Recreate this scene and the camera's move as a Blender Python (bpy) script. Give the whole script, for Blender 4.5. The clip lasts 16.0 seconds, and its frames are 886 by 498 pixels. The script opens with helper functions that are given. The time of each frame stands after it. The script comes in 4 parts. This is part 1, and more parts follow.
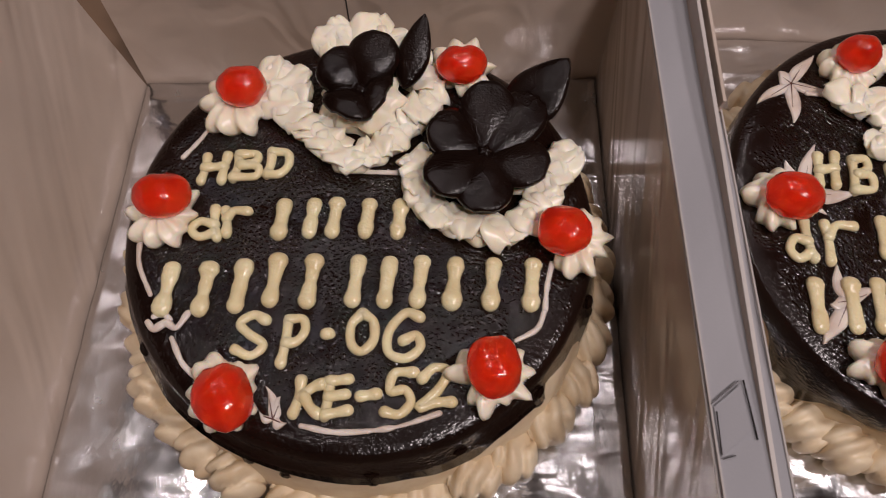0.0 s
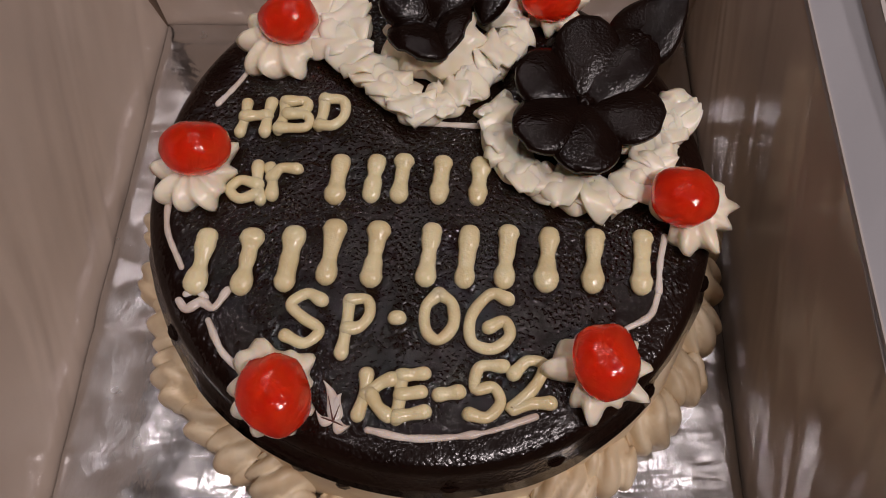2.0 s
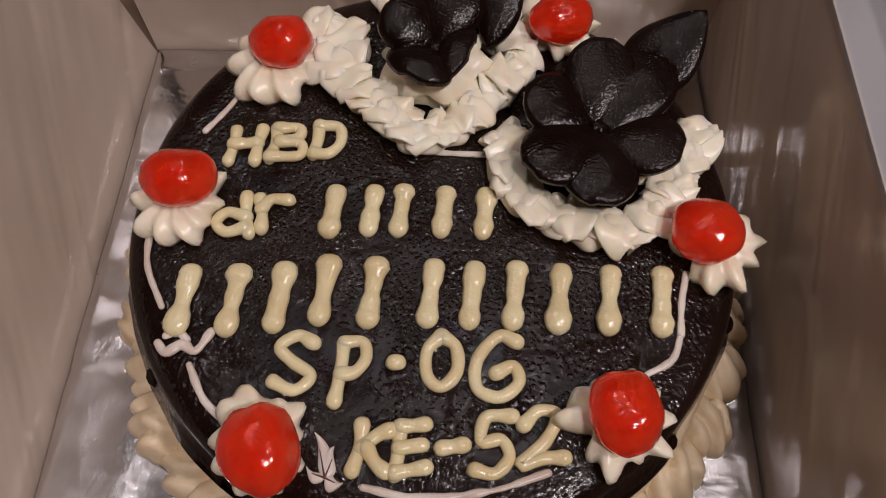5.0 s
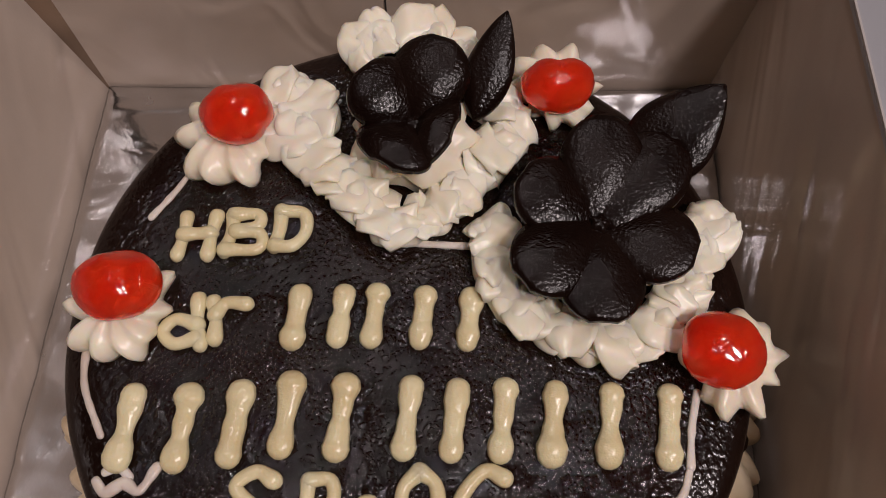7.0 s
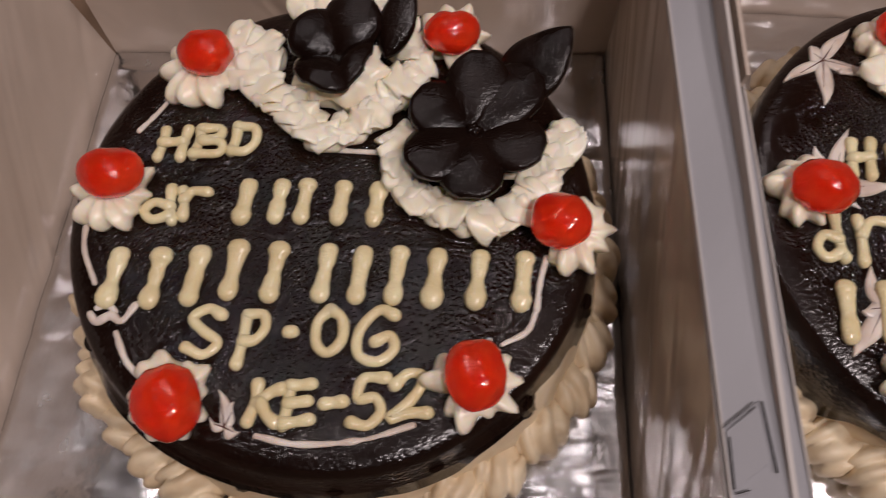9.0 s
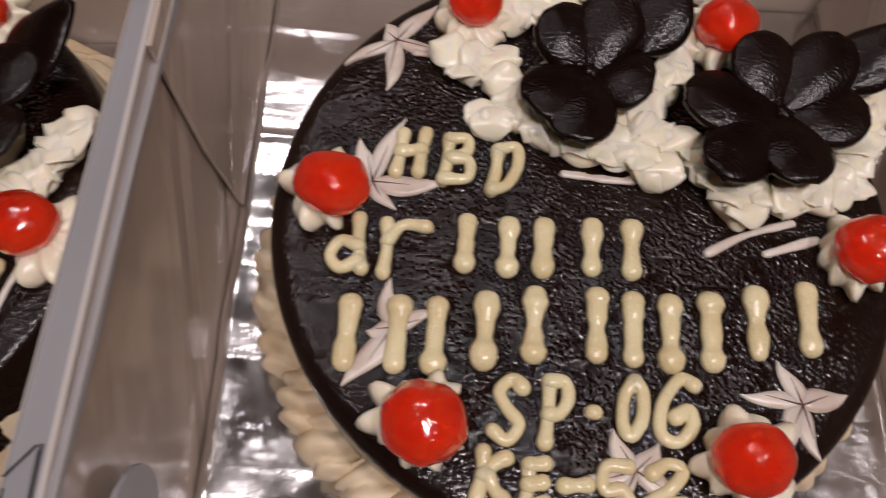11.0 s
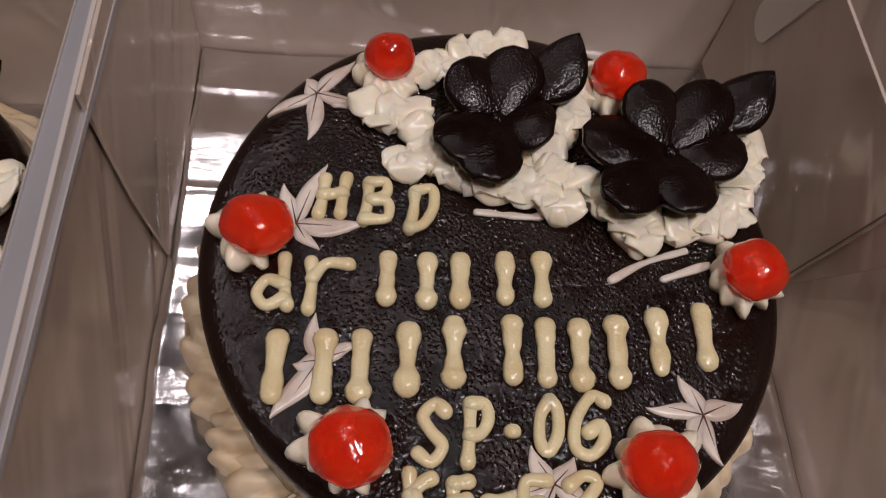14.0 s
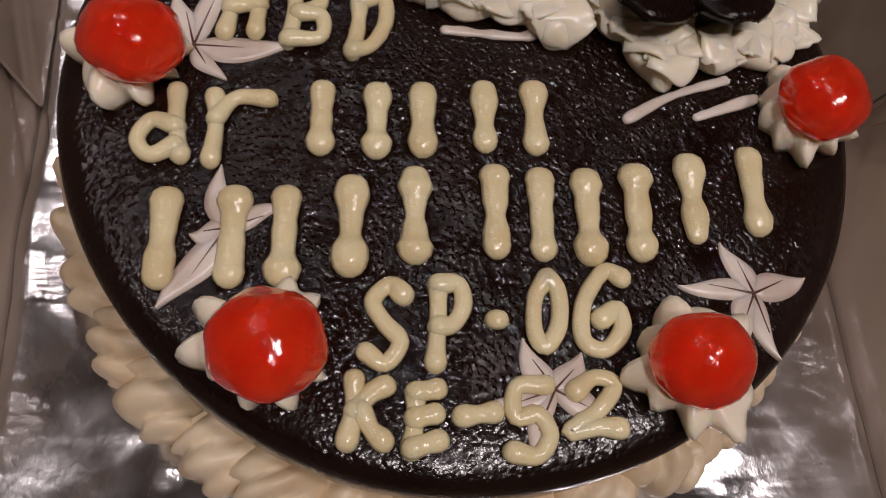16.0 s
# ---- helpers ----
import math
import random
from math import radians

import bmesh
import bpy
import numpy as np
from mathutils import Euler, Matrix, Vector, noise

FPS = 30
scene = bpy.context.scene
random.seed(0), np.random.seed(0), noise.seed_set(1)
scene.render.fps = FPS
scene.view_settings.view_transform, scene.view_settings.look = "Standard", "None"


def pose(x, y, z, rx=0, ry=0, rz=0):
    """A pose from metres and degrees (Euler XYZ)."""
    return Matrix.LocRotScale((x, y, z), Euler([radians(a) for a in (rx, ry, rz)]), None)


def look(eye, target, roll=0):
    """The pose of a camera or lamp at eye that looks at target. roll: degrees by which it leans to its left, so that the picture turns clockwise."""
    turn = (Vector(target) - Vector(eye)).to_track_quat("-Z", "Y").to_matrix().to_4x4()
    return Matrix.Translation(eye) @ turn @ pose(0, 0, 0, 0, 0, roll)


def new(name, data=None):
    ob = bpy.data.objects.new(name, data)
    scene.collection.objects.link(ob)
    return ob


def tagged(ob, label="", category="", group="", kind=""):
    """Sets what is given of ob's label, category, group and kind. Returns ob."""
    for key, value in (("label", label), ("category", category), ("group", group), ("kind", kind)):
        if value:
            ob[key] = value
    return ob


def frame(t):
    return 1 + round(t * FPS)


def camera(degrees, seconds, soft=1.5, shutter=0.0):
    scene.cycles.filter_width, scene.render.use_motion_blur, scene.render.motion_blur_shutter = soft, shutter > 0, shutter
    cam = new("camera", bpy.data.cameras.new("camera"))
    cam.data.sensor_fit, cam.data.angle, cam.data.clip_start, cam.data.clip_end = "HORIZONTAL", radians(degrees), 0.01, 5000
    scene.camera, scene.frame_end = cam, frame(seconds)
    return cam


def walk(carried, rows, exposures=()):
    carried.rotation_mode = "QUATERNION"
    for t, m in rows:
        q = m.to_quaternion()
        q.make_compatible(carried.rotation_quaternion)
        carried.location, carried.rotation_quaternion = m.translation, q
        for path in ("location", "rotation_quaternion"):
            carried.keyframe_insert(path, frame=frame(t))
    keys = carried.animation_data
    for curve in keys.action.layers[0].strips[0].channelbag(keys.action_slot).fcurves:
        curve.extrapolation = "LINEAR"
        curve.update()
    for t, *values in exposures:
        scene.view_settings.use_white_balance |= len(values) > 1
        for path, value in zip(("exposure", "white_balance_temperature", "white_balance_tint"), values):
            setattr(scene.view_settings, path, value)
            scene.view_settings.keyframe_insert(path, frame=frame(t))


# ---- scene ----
cam = camera(58.84, 16.0, soft=1.0, shutter=0.6)
PATH = [
    (0.0, pose(0.0359, -0.1523, 0.3686, 25.36, 0.30, -0.35)),
    (0.5, pose(0.0273, -0.1495, 0.3618, 25.96, 0.51, -0.25)),
    (1.0, pose(0.0152, -0.1406, 0.3378, 25.52, 0.53, -0.04)),
    (1.5, pose(0.0044, -0.1321, 0.3175, 23.87, 0.07, 0.13)),
    (2.0, pose(0.0046, -0.1311, 0.3184, 23.52, -0.12, 0.37)),
    (2.5, pose(0.0209, -0.1368, 0.3331, 23.48, 0.27, 0.68)),
    (3.0, pose(0.0436, -0.1447, 0.3532, 24.59, 0.44, 0.62)),
    (3.5, pose(0.0466, -0.1472, 0.3577, 25.46, 0.95, 0.51)),
    (4.0, pose(0.0226, -0.1386, 0.3432, 25.62, 0.17, 0.17)),
    (4.2, pose(0.0138, -0.1345, 0.3308, 26.34, 0.05, 0.22)),
    (6.3, pose(-0.0007, -0.0945, 0.2909, 23.15, -1.00, 0.34)),
    (6.5, pose(-0.0012, -0.0872, 0.2915, 22.58, -1.10, 0.21)),
    (7.0, pose(0.0073, -0.0658, 0.2912, 22.22, -0.58, 0.13)),
    (7.5, pose(0.0068, -0.0672, 0.2929, 22.57, -1.25, -0.24)),
    (8.0, pose(0.0118, -0.0911, 0.3047, 22.76, -0.98, -0.19)),
    (8.5, pose(0.0277, -0.1167, 0.3243, 22.61, -0.03, 0.32)),
    (9.0, pose(0.0475, -0.1358, 0.3364, 24.43, 0.65, 1.13)),
    (9.5, pose(0.0914, -0.1382, 0.3366, 26.25, 1.78, 2.34)),
    (10.0, pose(0.1531, -0.1244, 0.3221, 26.99, 2.95, 3.41)),
    (10.2, pose(0.1780, -0.1150, 0.3150, 25.54, 3.34, 3.65)),
    (12.3, pose(0.2364, -0.1265, 0.2792, 26.66, -0.82, -1.61)),
    (12.5, pose(0.2356, -0.1303, 0.2872, 27.50, -0.81, -1.69)),
    (13.0, pose(0.2276, -0.1394, 0.3054, 29.69, -1.08, -1.57)),
    (13.5, pose(0.2252, -0.1357, 0.3066, 30.70, -1.49, -1.95)),
    (14.0, pose(0.2257, -0.1318, 0.3009, 30.54, -1.58, -2.06)),
    (14.5, pose(0.2307, -0.1288, 0.2731, 29.97, -1.71, -2.37)),
    (15.0, pose(0.2319, -0.1215, 0.2528, 27.94, -2.29, -2.95)),
    (15.5, pose(0.2309, -0.1173, 0.2388, 25.65, -2.30, -3.24)),
    (16.0, pose(0.2330, -0.1147, 0.2326, 24.13, -2.55, -3.67)),
]
walk(cam, PATH, exposures=[(0.0, -0.36, 6250, 12), (1.0, -0.42, 6250, 12), (2.0, -0.60, 6250, 12), (3.5, -0.36, 6250, 12), (4.2, -0.40, 6250, 12), (6.5, -0.50, 6250, 12), (7.5, -0.42, 6250, 12), (9.0, -0.38, 6250, 12), (10.0, -0.25, 6200, 10), (12.5, -0.58, 6150, 12), (14.0, -0.56, 6200, 12), (16.0, -0.70, 6230, 12)])

# ---- world and light ----
TOP = 0.075                      # height of the first cake's top over the table
world = bpy.data.worlds.new("World")
scene.world = world
world.use_nodes = True
world.node_tree.nodes["Background"].inputs[0].default_value = (1.0, 0.9, 0.8, 1)
world.node_tree.nodes["Background"].inputs[1].default_value = 0.02


def lamp(name, place, aim, size, watts, colour):
    data = bpy.data.lights.new(name, "AREA")
    data.shape, data.size, data.energy, data.color = "DISK", size, watts, colour
    ob = new(name, data)
    ob.matrix_world = look(place, aim)
    return ob


WARM = (1.0, 0.86, 0.82)
# Unseen lamps, added for glints on foil and glaze; the strongest lights left walls.
for spot, size, watts in (((-0.42, 0.85, 1.85), 0.13, 3.4), ((0.26, 0.95, 1.85), 0.12, 3.0), ((0.42, 0.12, 1.85), 0.11, 0.8), ((-0.42, 0.12, 1.85), 0.13, 2.6), ((0.95, -0.40, 1.85), 0.18, 16.0)):
    lamp("unseen_overhead_light", spot, (0.12, 0.05, 0.05), size, watts, WARM)
# Added fill lamp, out of view: lifts the back walls and cake tops.
lamp("front_fill_light", (0.45, -0.75, 1.85), (0.1, 0.0, 0.05), 0.20, 18.0, WARM)
scene.view_settings.exposure = 0.0


# ---- materials ----
def shader(name, colour, rough=0.5, metal=0.0, **more):
    mat = bpy.data.materials.new(name)
    mat.use_nodes = True
    p = mat.node_tree.nodes["Principled BSDF"]
    p.inputs["Base Color"].default_value = (*colour, 1)
    p.inputs["Roughness"].default_value = rough
    p.inputs["Metallic"].default_value = metal
    for key, value in more.items():
        p.inputs[key.replace("_", " ")].default_value = value
    return mat


def nodes_of(mat):
    return mat.node_tree.nodes, mat.node_tree.links, mat.node_tree.nodes["Principled BSDF"]


def coords(mat, scale=(1, 1, 1), turn=0.0, tip=(0.0, 0.0, 0.0)):
    n, l, p = nodes_of(mat)
    t = n.new("ShaderNodeTexCoord")
    m = n.new("ShaderNodeMapping")
    if tip != (0.0, 0.0, 0.0):
        m.vector_type = "TEXTURE"
    m.inputs["Scale"].default_value = scale
    m.inputs["Rotation"].default_value = (tip[0], tip[1], tip[2] + turn)
    l.new(t.outputs["Object"], m.inputs[0])
    return m.outputs[0]


def noise_node(mat, where, scale, detail=3.0, rough=0.5, warp=0.0):
    n, l, p = nodes_of(mat)
    t = n.new("ShaderNodeTexNoise")
    t.inputs["Scale"].default_value, t.inputs["Detail"].default_value = scale, detail
    t.inputs["Roughness"].default_value, t.inputs["Distortion"].default_value = rough, warp
    l.new(where, t.inputs["Vector"])
    return t.outputs["Fac"]


def ramp(mat, fac, stops, to=None):
    n, l, p = nodes_of(mat)
    r = n.new("ShaderNodeValToRGB")
    while len(r.color_ramp.elements) < len(stops):
        r.color_ramp.elements.new(0.5)
    for e, (at, colour) in zip(r.color_ramp.elements, stops):
        e.position = at
        e.color = (*colour, 1) if isinstance(colour, tuple) else (colour, colour, colour, 1)
    l.new(fac, r.inputs[0])
    if to:
        l.new(r.outputs[0], p.inputs[to])
    return r.outputs[0]


def bump(mat, height, strength, distance, after=None):
    n, l, p = nodes_of(mat)
    b = n.new("ShaderNodeBump")
    b.inputs["Strength"].default_value, b.inputs["Distance"].default_value = strength, distance
    l.new(height, b.inputs["Height"])
    if after:
        l.new(after, b.inputs["Normal"])
    l.new(b.outputs[0], p.inputs["Normal"])
    return b.outputs[0]


def math_node(mat, operation, a, b):
    n, l, p = nodes_of(mat)
    m = n.new("ShaderNodeMath")
    m.operation = operation
    for k, v in enumerate((a, b)):
        if isinstance(v, (int, float)):
            m.inputs[k].default_value = v
        else:
            l.new(v, m.inputs[k])
    return m.outputs[0]


def glaze_material():
    mat = shader("chocolate_glaze", (0.012, 0.006, 0.004), 0.12, Specular_IOR_Level=0.40)
    w = coords(mat)
    ramp(mat, noise_node(mat, w, 45, 3), [(0.3, (0.0060, 0.0022, 0.0014)), (0.75, (0.0125, 0.0050, 0.0032))], "Base Color")
    n, l, p = nodes_of(mat)
    # bubbles in the middle of the top, a smooth band towards the rim
    flat = n.new("ShaderNodeVectorMath")
    flat.operation = "MULTIPLY"
    flat.inputs[1].default_value = (1, 1, 0)
    l.new(w, flat.inputs[0])
    span = n.new("ShaderNodeVectorMath")
    span.operation = "LENGTH"
    l.new(flat.outputs[0], span.inputs[0])
    far = math_node(mat, "MULTIPLY", span.outputs["Value"], 10.0)
    far = math_node(mat, "ADD", far, math_node(mat, "MULTIPLY", noise_node(mat, w, 30, 2), 0.12))
    inside = ramp(mat, far, [(0.80, 1.0), (0.98, 0.28)])
    ramp(mat, far, [(0.80, 0.05), (0.98, 0.20)], "Roughness")
    warp = n.new("ShaderNodeTexNoise")
    warp.inputs["Scale"].default_value, warp.inputs["Detail"].default_value = 380, 2
    l.new(w, warp.inputs["Vector"])
    shift = n.new("ShaderNodeVectorMath")
    shift.operation = "MULTIPLY_ADD"
    shift.inputs[1].default_value = (0.0008, 0.0008, 0.0008)
    l.new(warp.outputs["Color"], shift.inputs[0])
    l.new(w, shift.inputs[2])
    total = None
    for scale, weight in ((580, 1.0), (1150, 0.30)):
        cells = n.new("ShaderNodeTexVoronoi")
        cells.inputs["Scale"].default_value = scale
        l.new(shift.outputs[0], cells.inputs["Vector"])
        dome = n.new("ShaderNodeValToRGB")
        dome.color_ramp.interpolation = "B_SPLINE"
        dome.color_ramp.elements[0].color, dome.color_ramp.elements[1].color = (1, 1, 1, 1), (0, 0, 0, 1)
        dome.color_ramp.elements[1].position = 0.62
        l.new(cells.outputs["Distance"], dome.inputs[0])
        bubble = math_node(mat, "MULTIPLY", dome.outputs[0], weight)
        total = bubble if total is None else math_node(mat, "ADD", total, bubble)
    patches = ramp(mat, noise_node(mat, w, 110, 2), [(0.30, 0.35), (0.62, 1.0)])
    height = math_node(mat, "MULTIPLY", math_node(mat, "MULTIPLY", total, inside), patches)
    fine = bump(mat, height, 1.0, 0.00075)
    slow = bump(mat, noise_node(mat, w, 190, 2), 0.12, 0.0011, fine)
    bump(mat, noise_node(mat, w, 45, 2), 0.15, 0.003, slow)
    return mat


def cream_material(name, pale, warm, rough=0.45, grain=0.25, glow=0.25):
    mat = shader(name, pale, rough, Subsurface_Weight=glow, Subsurface_Scale=0.003)
    nodes_of(mat)[2].inputs["Subsurface Radius"].default_value = (1.0, 0.7, 0.4)
    w = coords(mat)
    ramp(mat, noise_node(mat, w, 70, 4), [(0.3, warm), (0.62, pale)], "Base Color")
    bump(mat, noise_node(mat, w, 420, 3), grain, 0.0006)
    return mat


def card_material(name, a, b, rough, streak=0.2):
    mat = shader(name, a, rough, Specular_IOR_Level=0.75)
    w = coords(mat)
    ramp(mat, noise_node(mat, w, 14, 5, 0.6), [(0.3, b), (0.7, a)], "Base Color")
    s = coords(mat, (1, 5.0, 1), 0.0, (0.75, 0.0, 0.0))
    ramp(mat, noise_node(mat, s, 40, 3), [(0.3, max(0.08, rough - 0.12)), (0.7, rough + 0.12)], "Roughness")
    b1 = bump(mat, noise_node(mat, s, 26, 2, 0.45, 0.9), streak, 0.0045)
    bump(mat, noise_node(mat, w, 900, 2), 0.08, 0.0004, b1)
    return mat


def foil_material(name, low, high, shine):
    mat = shader(name, (0.72, 0.71, 0.71), 0.28, 1.0)
    w = coords(mat)
    s = coords(mat, (0.35, 1, 1), 0.05)
    ramp(mat, noise_node(mat, w, 25, 4), [(0.3, (0.84 * shine, 0.84 * shine, 0.85 * shine)), (0.7, (shine, shine, 1.01 * shine))], "Base Color")
    ramp(mat, noise_node(mat, w, 60, 3), [(0.3, low), (0.7, high)], "Roughness")
    b1 = bump(mat, noise_node(mat, s, 40, 3, 0.5, 0.8), 0.25, 0.004)
    bump(mat, noise_node(mat, w, 260, 3), 0.15, 0.001, b1)
    return mat


def cherry_material():
    mat = shader("candied_cherry", (0.80, 0.022, 0.010), 0.10, Subsurface_Weight=0.8, Subsurface_Scale=0.016, Transmission_Weight=0.55, IOR=1.40,
                 Coat_Weight=0.6, Coat_Roughness=0.04, Coat_IOR=1.5)
    nodes_of(mat)[2].inputs["Subsurface Radius"].default_value = (1.0, 0.10, 0.04)
    w = coords(mat)
    ramp(mat, noise_node(mat, w, 110, 3), [(0.25, (0.90, 0.018, 0.006)), (0.7, (1.0, 0.065, 0.014))], "Base Color")
    bump(mat, noise_node(mat, w, 190, 2, 0.5, 1.2), 0.30, 0.0014)
    return mat


def chocolate_material():
    mat = shader("moulded_chocolate", (0.012, 0.007, 0.006), 0.35, Specular_IOR_Level=0.24)
    w = coords(mat)
    ramp(mat, noise_node(mat, w, 80, 3), [(0.3, (0.0050, 0.0020, 0.0014)), (0.75, (0.011, 0.0048, 0.0032))], "Base Color")
    ramp(mat, noise_node(mat, w, 50, 2), [(0.35, 0.17), (0.7, 0.33)], "Roughness")
    fine = bump(mat, noise_node(mat, w, 1000, 1), 0.4, 0.0006)
    bump(mat, noise_node(mat, w, 200, 2), 0.10, 0.0011, fine)
    return mat


GLAZE = glaze_material()
CREAM = cream_material("whipped_cream", (0.93, 0.85, 0.69), (0.90, 0.79, 0.60), 0.30, 0.15, 0.45)
BORDER = cream_material("border_buttercream", (0.76, 0.64, 0.45), (0.62, 0.47, 0.29), 0.45, 0.25, 0.08)
SPONGE = cream_material("side_buttercream", (0.76, 0.64, 0.45), (0.62, 0.47, 0.29), 0.5)
ICING = cream_material("yellow_icing", (0.80, 0.71, 0.44), (0.69, 0.57, 0.32), 0.2, 0.5)
DRIZZLE = cream_material("white_chocolate_line", (0.76, 0.68, 0.60), (0.52, 0.41, 0.34), 0.3, 0.1)
CARD = card_material("grey_card_inside", (0.57, 0.475, 0.40), (0.51, 0.42, 0.35), 0.15, 0.75)
WHITE = card_material("white_card_outside", (0.40, 0.395, 0.415), (0.365, 0.36, 0.38), 0.5, 0.05)
EDGE = shader("cut_card_edge", (0.50, 0.46, 0.43), 0.7)
# Lighter copy of the card: the back tab's light is put into its colour.
TAB = shader("lit_card_tab", (0.72, 0.67, 0.61), 0.45)
SLIT = shader("cut_slot_shade", (0.03, 0.026, 0.024), 0.8)
FOLD = shader("shaded_card_fold", (0.16, 0.125, 0.10), 0.6)
VEIN = shader("brown_chocolate_vein", (0.09, 0.03, 0.02), 0.35)
FOIL = foil_material("satin_silver_foil", 0.13, 0.28, 0.74)
BRIGHT_FOIL = foil_material("bright_silver_foil", 0.10, 0.24, 0.90)
CHERRY = cherry_material()
CHOCOLATE = chocolate_material()
# Unseen ceiling and walls, set dark so the glaze reflects little of them.
CEILING = card_material("dim_ceiling_paint", (0.20, 0.165, 0.14), (0.18, 0.15, 0.125), 0.8, 0.02)
WALLPAINT = card_material("warm_wall_paint", (0.20, 0.165, 0.135), (0.18, 0.15, 0.12), 0.8, 0.02)
TABLETOP = card_material("brown_tabletop", (0.20, 0.12, 0.07), (0.15, 0.09, 0.05), 0.5, 0.05)


# ---- mesh helpers ----
def part(name, bm, mat, parent=None, label="", smooth=True):
    mesh = bpy.data.meshes.new(name)
    bmesh.ops.recalc_face_normals(bm, faces=bm.faces)
    for f in bm.faces:
        f.smooth = smooth
    bm.to_mesh(mesh)
    bm.free()
    mesh.materials.append(mat)
    ob = new(name, mesh)
    ob.parent = parent
    return tagged(ob, label)


def thing(name, place, label, category, group="", kind=""):
    ob = new(name)
    ob.empty_display_size = 0.01
    ob.matrix_world = place
    return tagged(ob, label, category, group, kind)


def grid_faces(bm, rows, loop=False):
    """Quads between rows of vertices; loop: each row closes on itself."""
    for a, b in zip(rows, rows[1:]):
        n = len(a)
        for i in range(n if loop else n - 1):
            j = (i + 1) % n
            quad = [a[i], a[j], b[j], b[i]]
            bm.faces.new(quad)


def spline(points, step):
    """Points at even steps along a smooth curve through the given ones."""
    pts = [Vector(p) for p in points]
    pts = [2 * pts[0] - pts[1]] + pts + [2 * pts[-1] - pts[-2]]
    out = []
    for a, b, c, d in zip(pts, pts[1:], pts[2:], pts[3:]):
        n = max(1, int((c - b).length / step + 0.5))
        for i in range(n):
            t = i / n
            out.append(0.5 * (2 * b + (c - a) * t + (2 * a - 5 * b + 4 * c - d) * t * t + (3 * b - a - 3 * c + d) * t ** 3))
    out.append(pts[-2])
    return out


def tube(bm, points, radius, flat=0.8, sides=10, step=0.0009, bulb=1.25, wobble=0.12, seed=0.0, taper=0.0):
    """A piped line that lies on z = 0 of its points, with bulbous ends."""
    pts = spline(points, step)
    n = len(pts)
    rows = []
    for i, p in enumerate(pts):
        d = pts[min(i + 1, n - 1)] - pts[max(i - 1, 0)]
        side = Vector((-d.y, d.x, 0)).normalized() if d.length > 0 else Vector((1, 0, 0))
        ahead = Vector((side.y, -side.x, 0))
        near = min(i, n - 1 - i) * step
        r = radius * (1 + (bulb - 1) * math.exp(-(near / (1.3 * radius)) ** 2))
        r *= 1 + wobble * noise.noise(p * 260 + Vector((seed, 0, 0)))
        if taper:
            r *= 1 - taper * i / n
        rows.append((p, side, ahead, r))
    cap = [0.25, 0.62, 0.87]
    shape = []
    p, s, a, r = rows[0]
    shape += [(p - a * r * math.sqrt(1 - k * k), s, r * k) for k in cap]
    shape += [(p, s, r) for p, s, a, r in rows]
    p, s, a, r = rows[-1]
    shape += [(p + a * r * math.sqrt(1 - k * k), s, r * k) for k in reversed(cap)]
    rings = []
    for p, s, r in shape:
        rings.append([bm.verts.new(p + s * r * math.cos(2 * math.pi * k / sides)
                                   + Vector((0, 0, flat * r * (0.55 + math.sin(2 * math.pi * k / sides))))) for k in range(sides)])
    grid_faces(bm, rings, True)
    bm.faces.new(rings[0])
    bm.faces.new(rings[-1])


def slab(bm, corners, normal, thick):
    """A board from its outline, thickened against the normal, with softened edges."""
    a = [bm.verts.new(Vector(c)) for c in corners]
    b = [bm.verts.new(Vector(c) - Vector(normal) * thick) for c in corners]
    bm.faces.new(a)
    bm.faces.new(b[::-1])
    n = len(a)
    for i in range(n):
        bm.faces.new([a[i], a[(i + 1) % n], b[(i + 1) % n], b[i]])


def board(name, corners, normal, thick, mat, parent, label=""):
    bm = bmesh.new()
    slab(bm, corners, normal, thick)
    ob = part(name, bm, mat, parent, label, smooth=False)
    return ob


# ---- room and table ----
# Added room shell, all out of view, for bounced light and reflections.
def room():
    x0, x1, y0, y1, z0, z1, t = -2.0, 2.2, -2.0, 2.2, -0.75, 1.95, 0.1
    def block(name, a, b, mat, label, category):
        bm = bmesh.new()
        bmesh.ops.create_cube(bm, size=1)
        for v in bm.verts:
            v.co = Vector([a[i] if v.co[i] < 0 else b[i] for i in range(3)])
        tagged(part(name, bm, mat, None, label, False), "", category, "", "structure")
    block("floor", (x0, y0, z0 - t), (x1, y1, z0), TABLETOP, "plain unseen brown floor of the room", "floor")
    block("ceiling", (x0, y0, z1), (x1, y1, z1 + t), CEILING, "plain unseen ceiling, kept dark for dim reflections", "ceiling")
    block("wall_west", (x0 - t, y0, z0), (x0, y1, z1), WALLPAINT, "plain unseen room wall that bounces light", "wall")
    block("wall_east", (x1, y0, z0), (x1 + t, y1, z1), WALLPAINT, "plain unseen room wall that bounces light", "wall")
    block("wall_north", (x0, y1, z0), (x1, y1 + t, z1), WALLPAINT, "plain unseen room wall that bounces light", "wall")
    block("wall_south", (x0, y0 - t, z0), (x1, y0, z1), WALLPAINT, "plain unseen room wall that bounces light", "wall")
    block("table_surface", (-0.45, -0.4, z0), (0.7, 0.42, -0.0002), TABLETOP, "plain brown table under the cake boxes", "table")


room()


